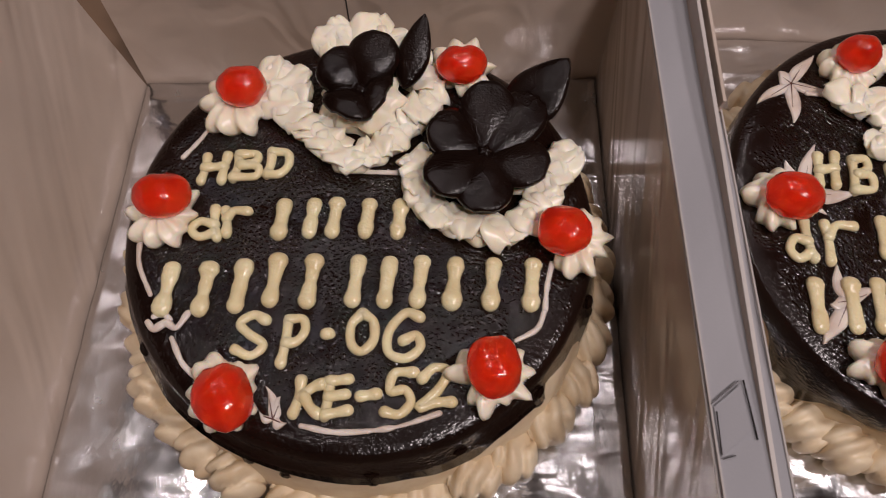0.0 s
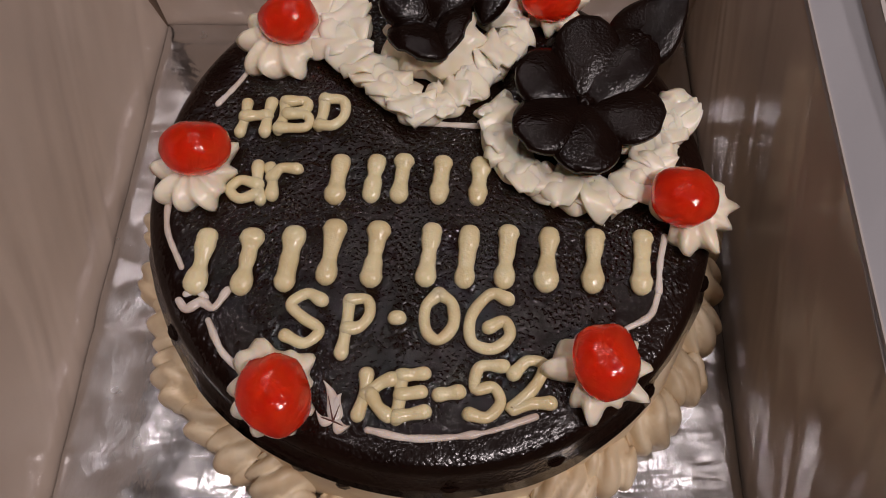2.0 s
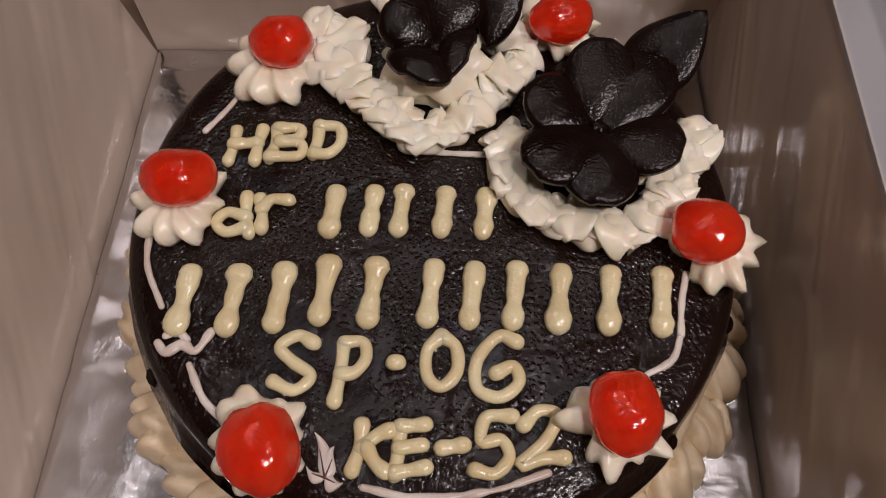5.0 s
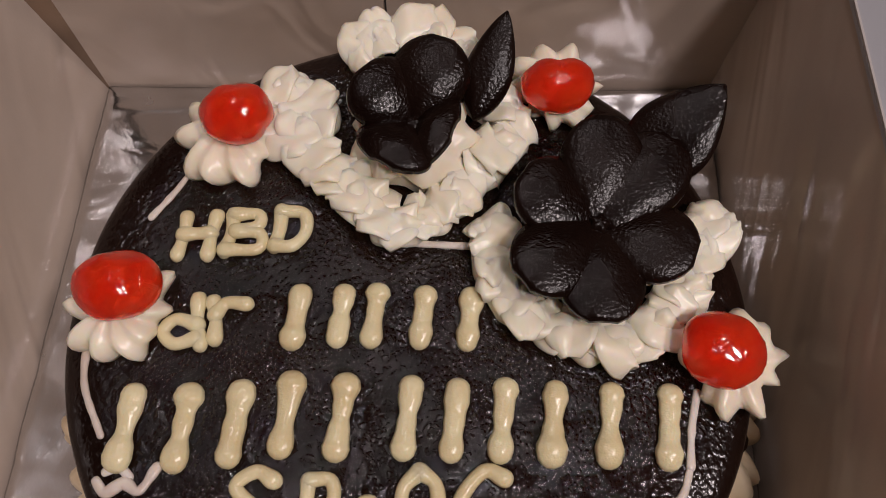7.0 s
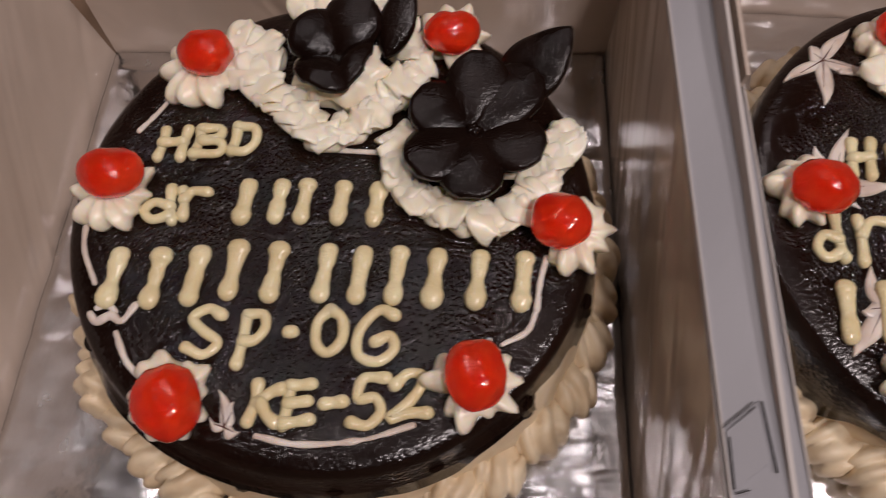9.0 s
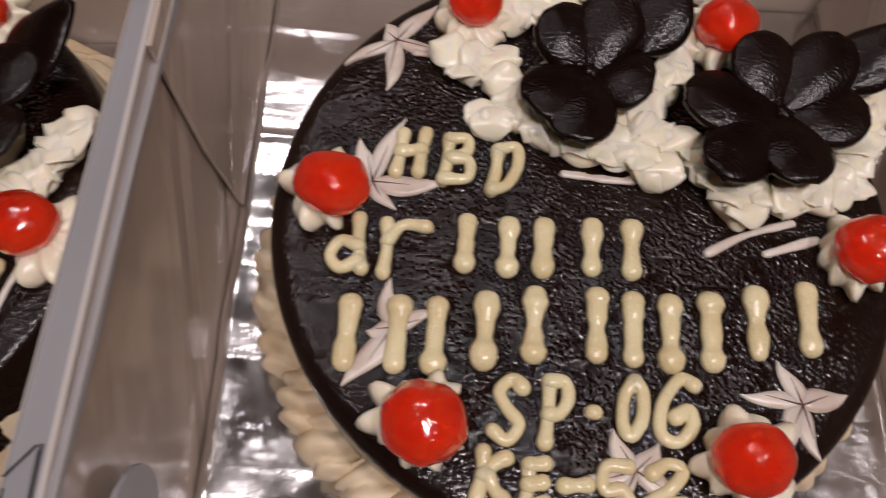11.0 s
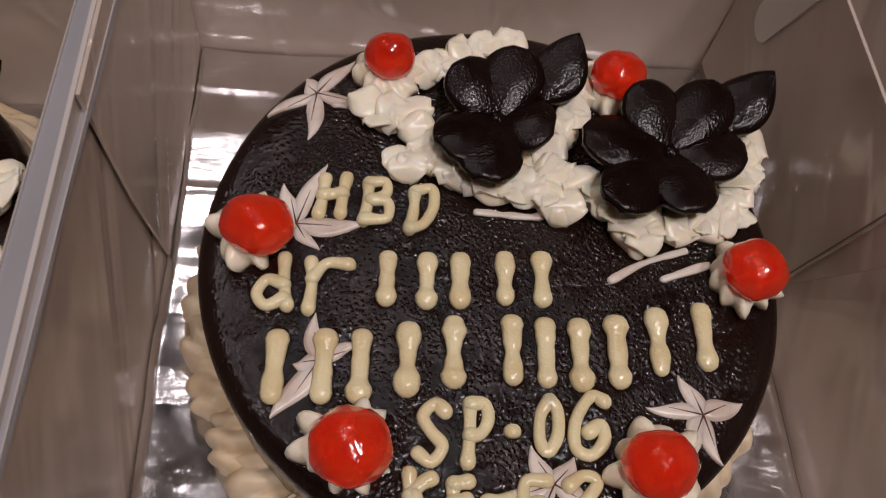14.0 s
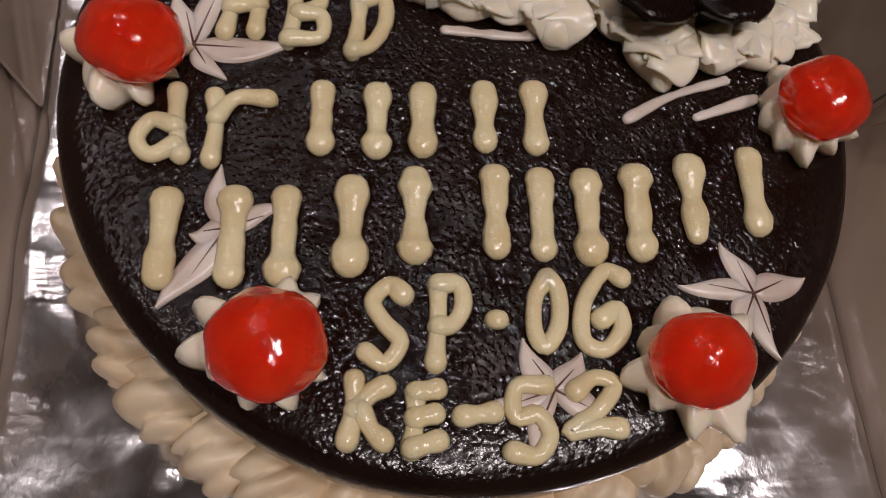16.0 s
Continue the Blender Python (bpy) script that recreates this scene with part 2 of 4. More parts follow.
# ---- cake boxes and foil boards ----
def wrinkle(x, y, seed):
    p = Vector((x * 14, y * 30, seed))
    q = Vector((x * 70, y * 70, seed + 5))
    fold = abs(noise.noise(p)) ** 0.8
    crease = 0.0
    for k in range(6):
        middle = -0.12 + 0.046 * k + 0.006 * math.sin(seed * 3 + k * 2.1) + 0.05 * x * math.sin(seed + k * 1.3)
        crease += math.exp(-((y - middle) / 0.0016) ** 2) * (0.6 + 0.4 * math.sin(x * 30 + k))
    return 0.0018 * fold + 0.0004 * noise.noise(q) + 0.0007 * crease


def foil_board(name, place, corners, thick, label, seed, foil, curl=0.0):
    """A square cake board wrapped in crinkled foil; its top lies at z = 0 of the place."""
    bl, br, fr, fl = [Vector((*c, 0)) for c in corners]
    n = 150
    bm = bmesh.new()
    rows = []
    for i in range(n + 1):
        row = []
        for j in range(n + 1):
            u, v = j / n, i / n
            p = (fl.lerp(fr, u)).lerp(bl.lerp(br, u), v)
            edge = min(u, v, 1 - u, 1 - v)
            z = wrinkle(p.x, p.y, seed) - 0.0026 - 0.002 * max(0, 1 - edge * 60) ** 2
            z += curl * max(0.0, 1 - u / 0.16) ** 2 * (0.75 + 0.5 * noise.noise(Vector((seed, p.y * 22, 0))))
            row.append(bm.verts.new((p.x, p.y, z)))
        rows.append(row)
    grid_faces(bm, rows)
    rim = rows[0] + [r[-1] for r in rows[1:]] + rows[-1][-2::-1] + [r[0] for r in rows[-2:0:-1]]
    low = [bm.verts.new((v.co.x, v.co.y, -thick)) for v in rim]
    grid_faces(bm, [rim, low], True)
    bm.faces.new(low)
    ob = part(name, bm, foil, None, label)
    ob.matrix_world = place
    return tagged(ob, "", "cake board", "foil cake boards")


def cake_box(place, corners, base, top, label, group, splay):
    """An open card box; the floor's corners are (x, y) back left, back right, front right, front left; base and top are heights."""
    box = thing("cake_box", place, label, "box", group)
    bl, br, fr, fl = corners
    t = 0.0014
    def at(c, z):
        return Vector((c[0], c[1], z))
    grown = [(bl[0] - t, bl[1] + t), (br[0] + t, br[1] + t), (fr[0] + t, fr[1] - t), (fl[0] - t, fl[1] - t)]
    board("base", [at(c, base) for c in reversed(grown)], (0, 0, 1), 0.002, CARD, box)
    for name, a, b, normal, lift in (("back_panel", bl, br, (0, -1, 0), 0.0), ("side_panel", br, fr, (-1, 0, 0), 0.0),
                                     ("front_panel", fr, fl, (0, 1, 0), -0.012), ("side_panel", fl, bl, (1, 0, 0), 0.0)):
        tall, out = top + lift, Vector((0, 0, 0))
        if (splay == "left" and normal[0] == 1) or (splay == "right" and normal[0] == -1):
            tall, out = top + 0.022, Vector(normal) * -0.022
        panel = board(name, [at(a, base), at(b, base), at(b, tall) + out, at(a, tall) + out], normal, t, CARD, box)
        n = Vector(normal) * t
        rim = bmesh.new()
        slab(rim, [at(a, tall + 0.0006) + out, at(b, tall + 0.0006) + out, at(b, tall + 0.0006) + out - n, at(a, tall + 0.0006) + out - n], (0, 0, 1), 0.0005)
        part("cut_edge", rim, EDGE, panel, "pale cut card edge", False)
    return box


# the first box stands level; the second leans with its inner side raised
CORNERS_A = [(-0.131, 0.1225), (0.1215, 0.1225), (0.1185, -0.137), (-0.145, -0.137)]
CORNERS_B = [(-0.1235, 0.133), (0.1195, 0.133), (0.1195, -0.137), (-0.1235, -0.137)]
PLACE_A = Matrix.Translation((0, 0, TOP))
UP = Vector((0.0596, -0.0426, 1)).normalized()
RIGHT = Vector((1, 0, -0.0596)).normalized()
PLACE_B = Matrix.Translation((0.2547, 0.0026, TOP - 0.002)) @ Matrix((RIGHT, UP.cross(RIGHT), UP)).transposed().to_4x4()
DEEP_A, DEEP_B = 0.060, 0.052

box_a = cake_box(PLACE_A, CORNERS_A, -DEEP_A - 0.013, 0.0440, "open grey card cake box with a folded side flap", "cake boxes on the table", "left")
box_b = cake_box(PLACE_B, CORNERS_B, -DEEP_B - 0.006, 0.0530, "open grey card cake box with inner corner gussets", "cake boxes on the table", "right")
foil_board("cake_board", PLACE_A @ Matrix.Translation((0, 0, -DEEP_A)), [(-0.130, 0.1215), (0.1205, 0.1215), (0.1175, -0.136), (-0.144, -0.136)], 0.012,
           "square cake board wrapped in crinkled silver foil", 1.0, FOIL)
foil_board("cake_board", PLACE_B @ Matrix.Translation((0, 0, -DEEP_B)), [(-0.1225, 0.132), (0.1185, 0.132), (0.1185, -0.136), (-0.1225, -0.136)], 0.005,
           "square cake board wrapped in bright crinkled silver foil", 9.0, BRIGHT_FOIL, 0.005)


def side_flap():
    """The white strip folded over from the first box's side panel, with a lock slot."""
    y0, y1 = -0.137, 0.1225
    def at(s, y, lift=0.0):
        return Vector((0.1197 + 0.0178 * s, y, 0.0455 + 0.0095 * s + lift))
    bm = bmesh.new()
    n = 24
    top = [[bm.verts.new(at(s, y0 + (y1 - y0) * i / n, 0.0006 * math.sin(i * 0.7) * s)) for i in range(n + 1)] for s in (0, 0.06, 0.5, 0.94, 1)]
    low = [[bm.verts.new(v.co - Vector((0, 0, 0.0013))) for v in row] for row in (top[0], top[2], top[4])]
    grid_faces(bm, top)
    grid_faces(bm, low)
    grid_faces(bm, [top[0], low[0]])
    grid_faces(bm, [top[-1], low[-1]])
    flap = part("side_flap", bm, WHITE, box_a, "white folded card flap with a lock slot", False)
    for s in (0.0, 1.0):
        e = bmesh.new()
        a, b = at(s, y0, 0.0010), at(s, y1, 0.0010)
        d = Vector((0.0005, 0, 0.0002)) * (1 if s == 0 else -1)
        slab(e, [a, b, b + d, a + d], (0, 0, 1), 0.0008)
        part("cut_edge", e, EDGE, flap, "pale cut card edge", False)
    # the lock slot: a raised tongue, and dark strips painting the shade in its slits
    tongue = bmesh.new()
    slab(tongue, [at(0.06, -0.0915, 0.0008), at(0.50, -0.0855, 0.0011), at(0.55, -0.1000, 0.0011), at(0.06, -0.1070, 0.0008)], (0, 0, 1), 0.0006)
    part("lock_tongue", tongue, WHITE, flap, "", False)
    for a, b in ((at(0.02, -0.0905, 0.0014), at(0.48, -0.0843, 0.0014)), (at(0.56, -0.0842, 0.0014), at(0.62, -0.1030, 0.0014)), (at(0.08, -0.1078, 0.0014), at(0.26, -0.1070, 0.0014)), (at(0.09, -0.0930, 0.0014), at(0.07, -0.1065, 0.0014))):
        slit = bmesh.new()
        d = (b - a).normalized().cross(Vector((0, 0, 1))) * 0.00011
        slab(slit, [a - d, b - d, b + d, a + d], (0, 0, 1), 0.0009)
        part("slot", slit, SLIT, flap, "dark strip for the shade in the cut slot", False)


side_flap()


seam = bmesh.new()
slab(seam, [(-0.0118, 0.1222, -0.045), (-0.0112, 0.1222, -0.045), (-0.0112, 0.1222, 0.043), (-0.0118, 0.1222, 0.043)], (0, -1, 0), 0.0003)
part("panel_seam", seam, SLIT, box_a, "thin dark seam in the card", False)


def gussets():
    """Corner sheets glued inside the second box, and its tabs."""
    x = -0.1205
    board("corner_gusset", [(x, 0.131, -0.050), (x, 0.022, -0.050), (x, 0.016, 0.0), (x - 0.0005, 0.015, 0.0560), (x - 0.0005, 0.131, 0.0560)], (1, 0, 0), 0.0012, CARD, box_b)
    x = 0.1170
    board("corner_gusset", [(x, 0.131, -0.050), (x, 0.006, -0.046), (x, -0.004, 0.020), (x, -0.008, 0.050), (x, 0.131, 0.050)], (-1, 0, 0), 0.0012, CARD, box_b)
    board("corner_gusset", [(0.1182, 0.012, -0.046), (0.1182, -0.002, -0.020), (0.1182, -0.022, 0.034), (0.1182, -0.030, 0.050), (0.1182, 0.02, 0.050)], (-1, 0, 0), 0.0008, CARD, box_b)
    def tongue(name, origin, along, across, normal, length, half, mat, label):
        o, a, c = Vector(origin), Vector(along).normalized(), Vector(across).normalized()
        outline = [o - c * half, o + c * half]
        for k in range(13):
            w = math.pi * k / 12
            outline.append(o + a * (length - half + half * math.sin(w)) + c * half * math.cos(w))
        bm = bmesh.new()
        slab(bm, outline, normal, 0.0012)
        part(name, bm, mat, box_b, label, False)
    tongue("tuck_tab", (0.1160, 0.088, 0.045), (0, 0.36, -0.93), (0, 0.93, 0.36), (-1, 0, 0), 0.050, 0.0085, TAB, "pale rounded tuck tab")
    tongue("tuck_tab", (-0.1190, -0.125, 0.012), (0, 1, -0.12), (0, 0.12, 1), (1, 0, 0), 0.042, 0.020, WHITE, "pale rounded tuck tab")


gussets()
# Dark strip painted in as the shade along the right gusset's edge.
fold = bmesh.new()
slab(fold, [(0.1155, 0.0057, -0.046), (0.1155, -0.0083, 0.050), (0.1155, -0.0077, 0.050), (0.1155, 0.0063, -0.046)], (-1, 0, 0), 0.0003)
part("edge_shade_line", fold, FOLD, box_b, "thin dark line for shade along the glued card edge", False)


# ---- icing, cream and decorations ----
def blob(bm, centre, size, yaw=0.0, lobes=0, depth=0.0, twist=0.0, rough=0.12, seed=0.0, rings=9, sides=16, tilt=0.0):
    """A soft lump with radial lobes."""
    turn = Matrix.Rotation(yaw, 3, "Z") @ Matrix.Rotation(tilt, 3, "X")
    c, s = Vector(centre), Vector(size)
    rows = []
    for i in range(rings + 1):
        lat = math.pi * (0.02 + 0.96 * i / rings)
        row = []
        for j in range(sides):
            lon = 2 * math.pi * j / sides
            d = Vector((math.sin(lat) * math.cos(lon), math.sin(lat) * math.sin(lon), math.cos(lat)))
            r = 1 + depth * math.cos(lobes * lon + twist * math.cos(lat)) * math.sin(lat)
            r += rough * noise.noise(d * 1.7 + Vector((seed * 7.3, seed, 0)))
            row.append(bm.verts.new(c + turn @ Vector((d.x * s.x, d.y * s.y, d.z * s.z)) * r))
        rows.append(row)
    grid_faces(bm, rows, True)
    bm.faces.new(rows[0])
    bm.faces.new(rows[-1])


def shell(bm, radius, middle, long, wide, high, seed):
    """One swirl of the piped border: a plump coil with nozzle ridges, lying along the foot of the cake."""
    along = Vector((-math.sin(middle), math.cos(middle), 0))
    out = Vector((math.cos(middle), math.sin(middle), 0))
    lean = 0.55 + 0.20 * math.sin(seed * 2.3)
    axis = (along * math.cos(lean) + out * math.sin(lean)).normalized()
    cross = Vector((0, 0, 1)).cross(axis)
    rows, n, sides = [], 30, 32
    for i in range(n + 1):
        lat = math.pi * (0.02 + 0.96 * i / n)
        u = i / n
        row = []
        for j in range(sides):
            f = 2 * math.pi * j / sides
            turn = 4.0 * u + f / (2 * math.pi) + 0.5 * noise.noise(Vector((u * 2, math.cos(f), seed)))
            ridge = abs(math.sin(math.pi * turn)) ** 0.6
            fat = math.sin(lat) ** 0.7 * (1.10 - 0.34 * u)
            r = fat * (0.70 + 0.40 * ridge) * (1 + 0.16 * noise.noise(Vector((math.cos(f) * 1.2, math.sin(f) * 1.2, u * 3 + seed))))
            p = out * radius - axis * long * math.cos(lat) + cross * wide * r * math.cos(f)
            row.append(bm.verts.new(p + Vector((0, 0, max(-0.001, high * (0.80 + r * math.sin(f)))))))
        rows.append(row)
    grid_faces(bm, rows, True)
    bm.faces.new(rows[0])
    bm.faces.new(rows[-1])


def ruffle(cake, points, z, wide, high, seed):
    """Cream piped with a petal nozzle: a wavy band of overlapping frills."""
    bm, leaves = bmesh.new(), []
    pts = spline([(*p, z) for p in points], 0.0009)
    n, sides = len(pts), 16
    rows = []
    for i, p in enumerate(pts):
        d = pts[min(i + 1, n - 1)] - pts[max(i - 1, 0)]
        side = Vector((-d.y, d.x, 0)).normalized()
        s = i * 0.0009
        end = min(1.0, 0.25 + min(i, n - 1 - i) / 5)
        row = []
        for j in range(sides):
            a = 2 * math.pi * j / sides
            hand = 1.0 if math.cos(a) > 0 else -1.0
            scallop = 0.62 + 0.5 * abs(math.sin(s * 260 + seed + 0.8 * hand + 1.6 * noise.noise(Vector((s * 90, seed, hand)))))
            w = wide * scallop * end * math.cos(a)
            h = high * end * (0.45 + math.sin(a)) * (0.75 + 0.5 * noise.noise(Vector((s * 170, math.cos(a) * 1.5, seed + 3))))
            q = p + side * w + Vector((0, 0, h))
            q += 0.0011 * noise.noise_vector(q * 160 + Vector((seed, 0, 0)))
            row.append(bm.verts.new(q))
        rows.append(row)
    grid_faces(bm, rows, True)
    bm.faces.new(rows[0])
    bm.faces.new(rows[-1])
    rng = random.Random(int(seed * 10) + 5)
    total = n * 0.0009
    lay = rng.choice((-1, 1))
    for k in range(int(total / 0.0062)):
        i = min(n - 1, int((k + rng.uniform(0.3, 0.7)) * 0.0062 / 0.0009))
        d = pts[min(i + 1, n - 1)] - pts[max(i - 1, 0)]
        yaw = math.atan2(d.y, d.x) + lay * rng.uniform(0.75, 1.35)
        off = Vector((-d.y, d.x, 0)).normalized() * rng.uniform(-0.25, 0.25) * wide
        leaves.append((pts[i] + off + Vector((0, 0, high * rng.uniform(0.55, 0.85))), wide * rng.uniform(1.45, 2.0), yaw, rng.uniform(0, 50)))
    band = part("cream_frill", bm, CREAM, cake, "frilled band of piped whipped cream")
    for leaf in leaves:
        bm = bmesh.new()
        frill(bm, *leaf)
        part("frill", bm, CREAM, band)


def frill(bm, centre, size, yaw, seed):
    """One thin curled leaf of cream with an uneven lip."""
    turn = Matrix.Rotation(yaw, 3, "Z") @ Matrix.Rotation(0.35 * math.sin(seed * 5), 3, "X")
    top, low, n, m = [], [], 12, 10
    for i in range(n + 1):
        u = i / n
        a, b = [], []
        for j in range(m + 1):
            v = 2 * j / m - 1
            half = 0.62 * math.sin(math.pi * (0.06 + 0.88 * u)) ** 0.6
            lip = 0.24 * noise.noise(Vector((u * 2.6, v * 1.3, seed)))
            p = Vector(((u - 0.5) * 1.5 + lip * 0.4, v * half + lip * 0.3, 0.22 * (1 - v * v) + 0.25 * math.sin(u * 5 + seed) * abs(v) + 0.4 * lip))
            thick = 0.10 * (1 - abs(v) ** 3) * math.sin(math.pi * (0.05 + 0.9 * u)) + 0.03
            a.append(bm.verts.new(Vector(centre) + turn @ (p * size)))
            b.append(bm.verts.new(Vector(centre) + turn @ ((p - Vector((0, 0, 2.2 * thick))) * size)))
        top.append(a)
        low.append(b)
    grid_faces(bm, top)
    grid_faces(bm, low)
    grid_faces(bm, [top[0], low[0]])
    grid_faces(bm, [top[-1], low[-1]])
    grid_faces(bm, [[r[0] for r in top], [r[0] for r in low]])
    grid_faces(bm, [[r[-1] for r in top], [r[-1] for r in low]])


def dollop(bm, centre, radius, height, seed, points=10):
    """A star-nozzle rosette pressed flat under its cherry, with drawn-out tips."""
    rows, rings, sides = [], 8, points * 6
    for i in range(rings + 1):
        u = i / rings
        row = []
        for j in range(sides):
            a = 2 * math.pi * j / sides + 0.5 * u + seed
            tip = (1 - abs((points * (a - 0.5 * u) / (2 * math.pi)) % 1.0 * 2 - 1)) ** 1.3
            vary = 1 + 0.5 * noise.noise(Vector((math.cos(a) * 1.9, math.sin(a) * 1.9, seed)))
            reach = radius * vary * (0.80 + 0.26 * tip) * math.sin(math.pi * (0.06 + 0.58 * u)) / 0.97
            z = height * (math.cos(math.pi * 0.5 * u ** 1.3) + 0.12 * tip * (1 - u))
            row.append(bm.verts.new(Vector(centre) + Vector((math.cos(a) * reach, math.sin(a) * reach, z))))
        rows.append(row)
    grid_faces(bm, rows, True)
    bm.faces.new(rows[0])
    bm.faces.new(rows[-1])


STROKES = {
    "H": [[(0, 1), (0.05, 0.5), (0, 0)], [(1, 1.02), (0.97, 0.5), (1, 0)], [(0.05, 0.5), (0.95, 0.55)]],
    "B": [[(0.1, 0.98), (0.12, 0.5), (0.02, 0.02)], [(0.1, 0.98), (0.8, 1.0), (0.85, 0.68), (0.25, 0.52)], [(0.25, 0.52), (0.95, 0.45), (0.95, 0.05), (0.02, 0.02)]],
    "D": [[(0.1, 0.98), (0.12, 0.5), (0.02, 0.02)], [(0.1, 0.98), (0.85, 0.95), (0.98, 0.45), (0.6, 0.05), (0.02, 0.02)]],
    "d": [[(0.95, 1.0), (0.92, 0.5), (1.0, 0.0)], [(0.92, 0.42), (0.35, 0.5), (0.0, 0.2), (0.3, -0.04), (0.9, 0.12)]],
    "r": [[(0, 1), (0.05, 0.5), (0, 0)], [(0.05, 0.62), (0.4, 0.95), (0.98, 0.93)]],
    "S": [[(0.95, 0.88), (0.55, 1.02), (0.1, 0.8), (0.45, 0.52), (0.95, 0.25), (0.55, -0.02), (0.0, 0.14)]],
    "P": [[(0.12, 1.0), (0.1, 0.5), (0.0, 0.0)], [(0.12, 1.0), (0.8, 1.0), (0.95, 0.72), (0.6, 0.48), (0.12, 0.45)]],
    "O": [[(0.5, 1.0), (0.08, 0.7), (0.1, 0.2), (0.5, 0.0), (0.95, 0.3), (0.92, 0.78), (0.5, 1.0)]],
    "G": [[(0.9, 0.92), (0.5, 1.02), (0.08, 0.6), (0.12, 0.12), (0.6, -0.02), (0.98, 0.22), (0.85, 0.5), (0.5, 0.38)]],
    "K": [[(0.05, 1.0), (0.1, 0.5), (0.0, 0.0)], [(0.95, 0.92), (0.6, 0.8), (0.15, 0.48)], [(0.3, 0.52), (0.65, 0.2), (1.0, 0.02)]],
    "E": [[(0.1, 0.95), (0.12, 0.5), (0.05, 0.03)], [(0.1, 0.95), (0.85, 0.97)], [(0.12, 0.52), (0.8, 0.55)], [(0.05, 0.03), (0.95, 0.1)]],
    "5": [[(0.98, 1.0), (0.2, 0.98), (0.12, 0.55), (0.7, 0.58), (0.98, 0.28), (0.6, 0.0), (0.0, 0.06)]],
    "2": [[(0.05, 0.8), (0.35, 1.02), (0.75, 0.85), (0.55, 0.42), (0.1, 0.08), (0.55, 0.12), (1.0, 0.06)]],
    ".": [[(0.2, 0.5), (0.8, 0.5)]],
    "-": [[(0, 0.5), (1, 0.5)]],
}


def lettering(cake, letters, z, radius):
    """Each readable character is piped with its own strokes."""
    for k, (char, (a, b, c)) in enumerate(letters.items()):
        a, b, c = (Vector((*p, z)) for p in (a, b, c))
        bm = bmesh.new()
        for n, stroke in enumerate(STROKES[char]):
            tube(bm, [a + (b - a) * u + (c - a) * v + Vector((0, 0, 0.0004 * n)) for u, v in stroke], radius, seed=k * 3.1 + n)
        part("piped_letter", bm, ICING, cake, "yellow piped icing character " + char if char.isalnum() else "yellow piped icing mark")


def plain_bars(cake, places, z, height, lean, radius):
    """Plain piped bars where a name stands."""
    for k, (x, y) in enumerate(places):
        bm = bmesh.new()
        h = height / 2
        tube(bm, [(x - lean * h, y - h, z), (x, y, z), (x + lean * h, y + h, z)], radius, flat=0.6, bulb=1.35, wobble=0.3, seed=k * 1.7)
        part("piped_bar", bm, ICING, cake, "plain upright bar of yellow icing")


def petal_line(bm, a, b, wide, z, seed=0.0):
    """A flat feathered drop from a to the pointed b."""
    a, b = Vector((*a, z)), Vector((*b, z))
    d = b - a
    side = Vector((-d.y, d.x, 0)).normalized()
    n, rows = 12, []
    for i in range(n + 1):
        u = i / n
        w = wide * (math.sin(math.pi * u ** 0.75) ** 0.9 + 0.05) * (1 - 0.25 * u)
        mid = a + d * u + side * 0.0022 * math.sin(3.2 * u + seed) * u
        rows.append([bm.verts.new(mid + side * w * v + Vector((0, 0, 0.0005 * (1 - v * v)))) for v in (-1, -0.5, 0, 0.5, 1)])
    grid_faces(bm, rows)
    low = [[bm.verts.new(v.co - Vector((0, 0, 0.0012))) for v in (r[0], r[-1])] for r in rows]
    grid_faces(bm, [[r[0] for r in rows], [r[0] for r in low]])
    grid_faces(bm, [[r[-1] for r in rows], [r[1] for r in low]])


def feathered_star(cake, centre, tips, z, wide=0.0031):
    bm = bmesh.new()
    for k, tip in enumerate(tips):
        petal_line(bm, centre, tip, wide * (1.0, 1.25, 0.8, 1.1, 0.9)[k % 5], z + 0.0003, k * 1.9 + tip[0] * 90)
    star = part("feathered_star", bm, DRIZZLE, cake, "flat white feathered icing star")
    veins = bmesh.new()
    for tip in tips:
        a, b = Vector((*centre, z + 0.0006)), Vector((*tip, z + 0.0006))
        tube(veins, [a, a.lerp(b, 0.3), a.lerp(b, 0.6)], 0.00034, sides=6, bulb=1.0, taper=0.7)
    part("vein", veins, VEIN, star, "thin brown chocolate veins")


def drizzle(cake, points, z, radius=0.0011):
    bm = bmesh.new()
    tube(bm, [(*p, z) for p in points], radius, flat=0.55, bulb=1.0, wobble=0.4, seed=points[0][0] * 900)
    part("drizzle_line", bm, DRIZZLE, cake, "thin piped white icing line")


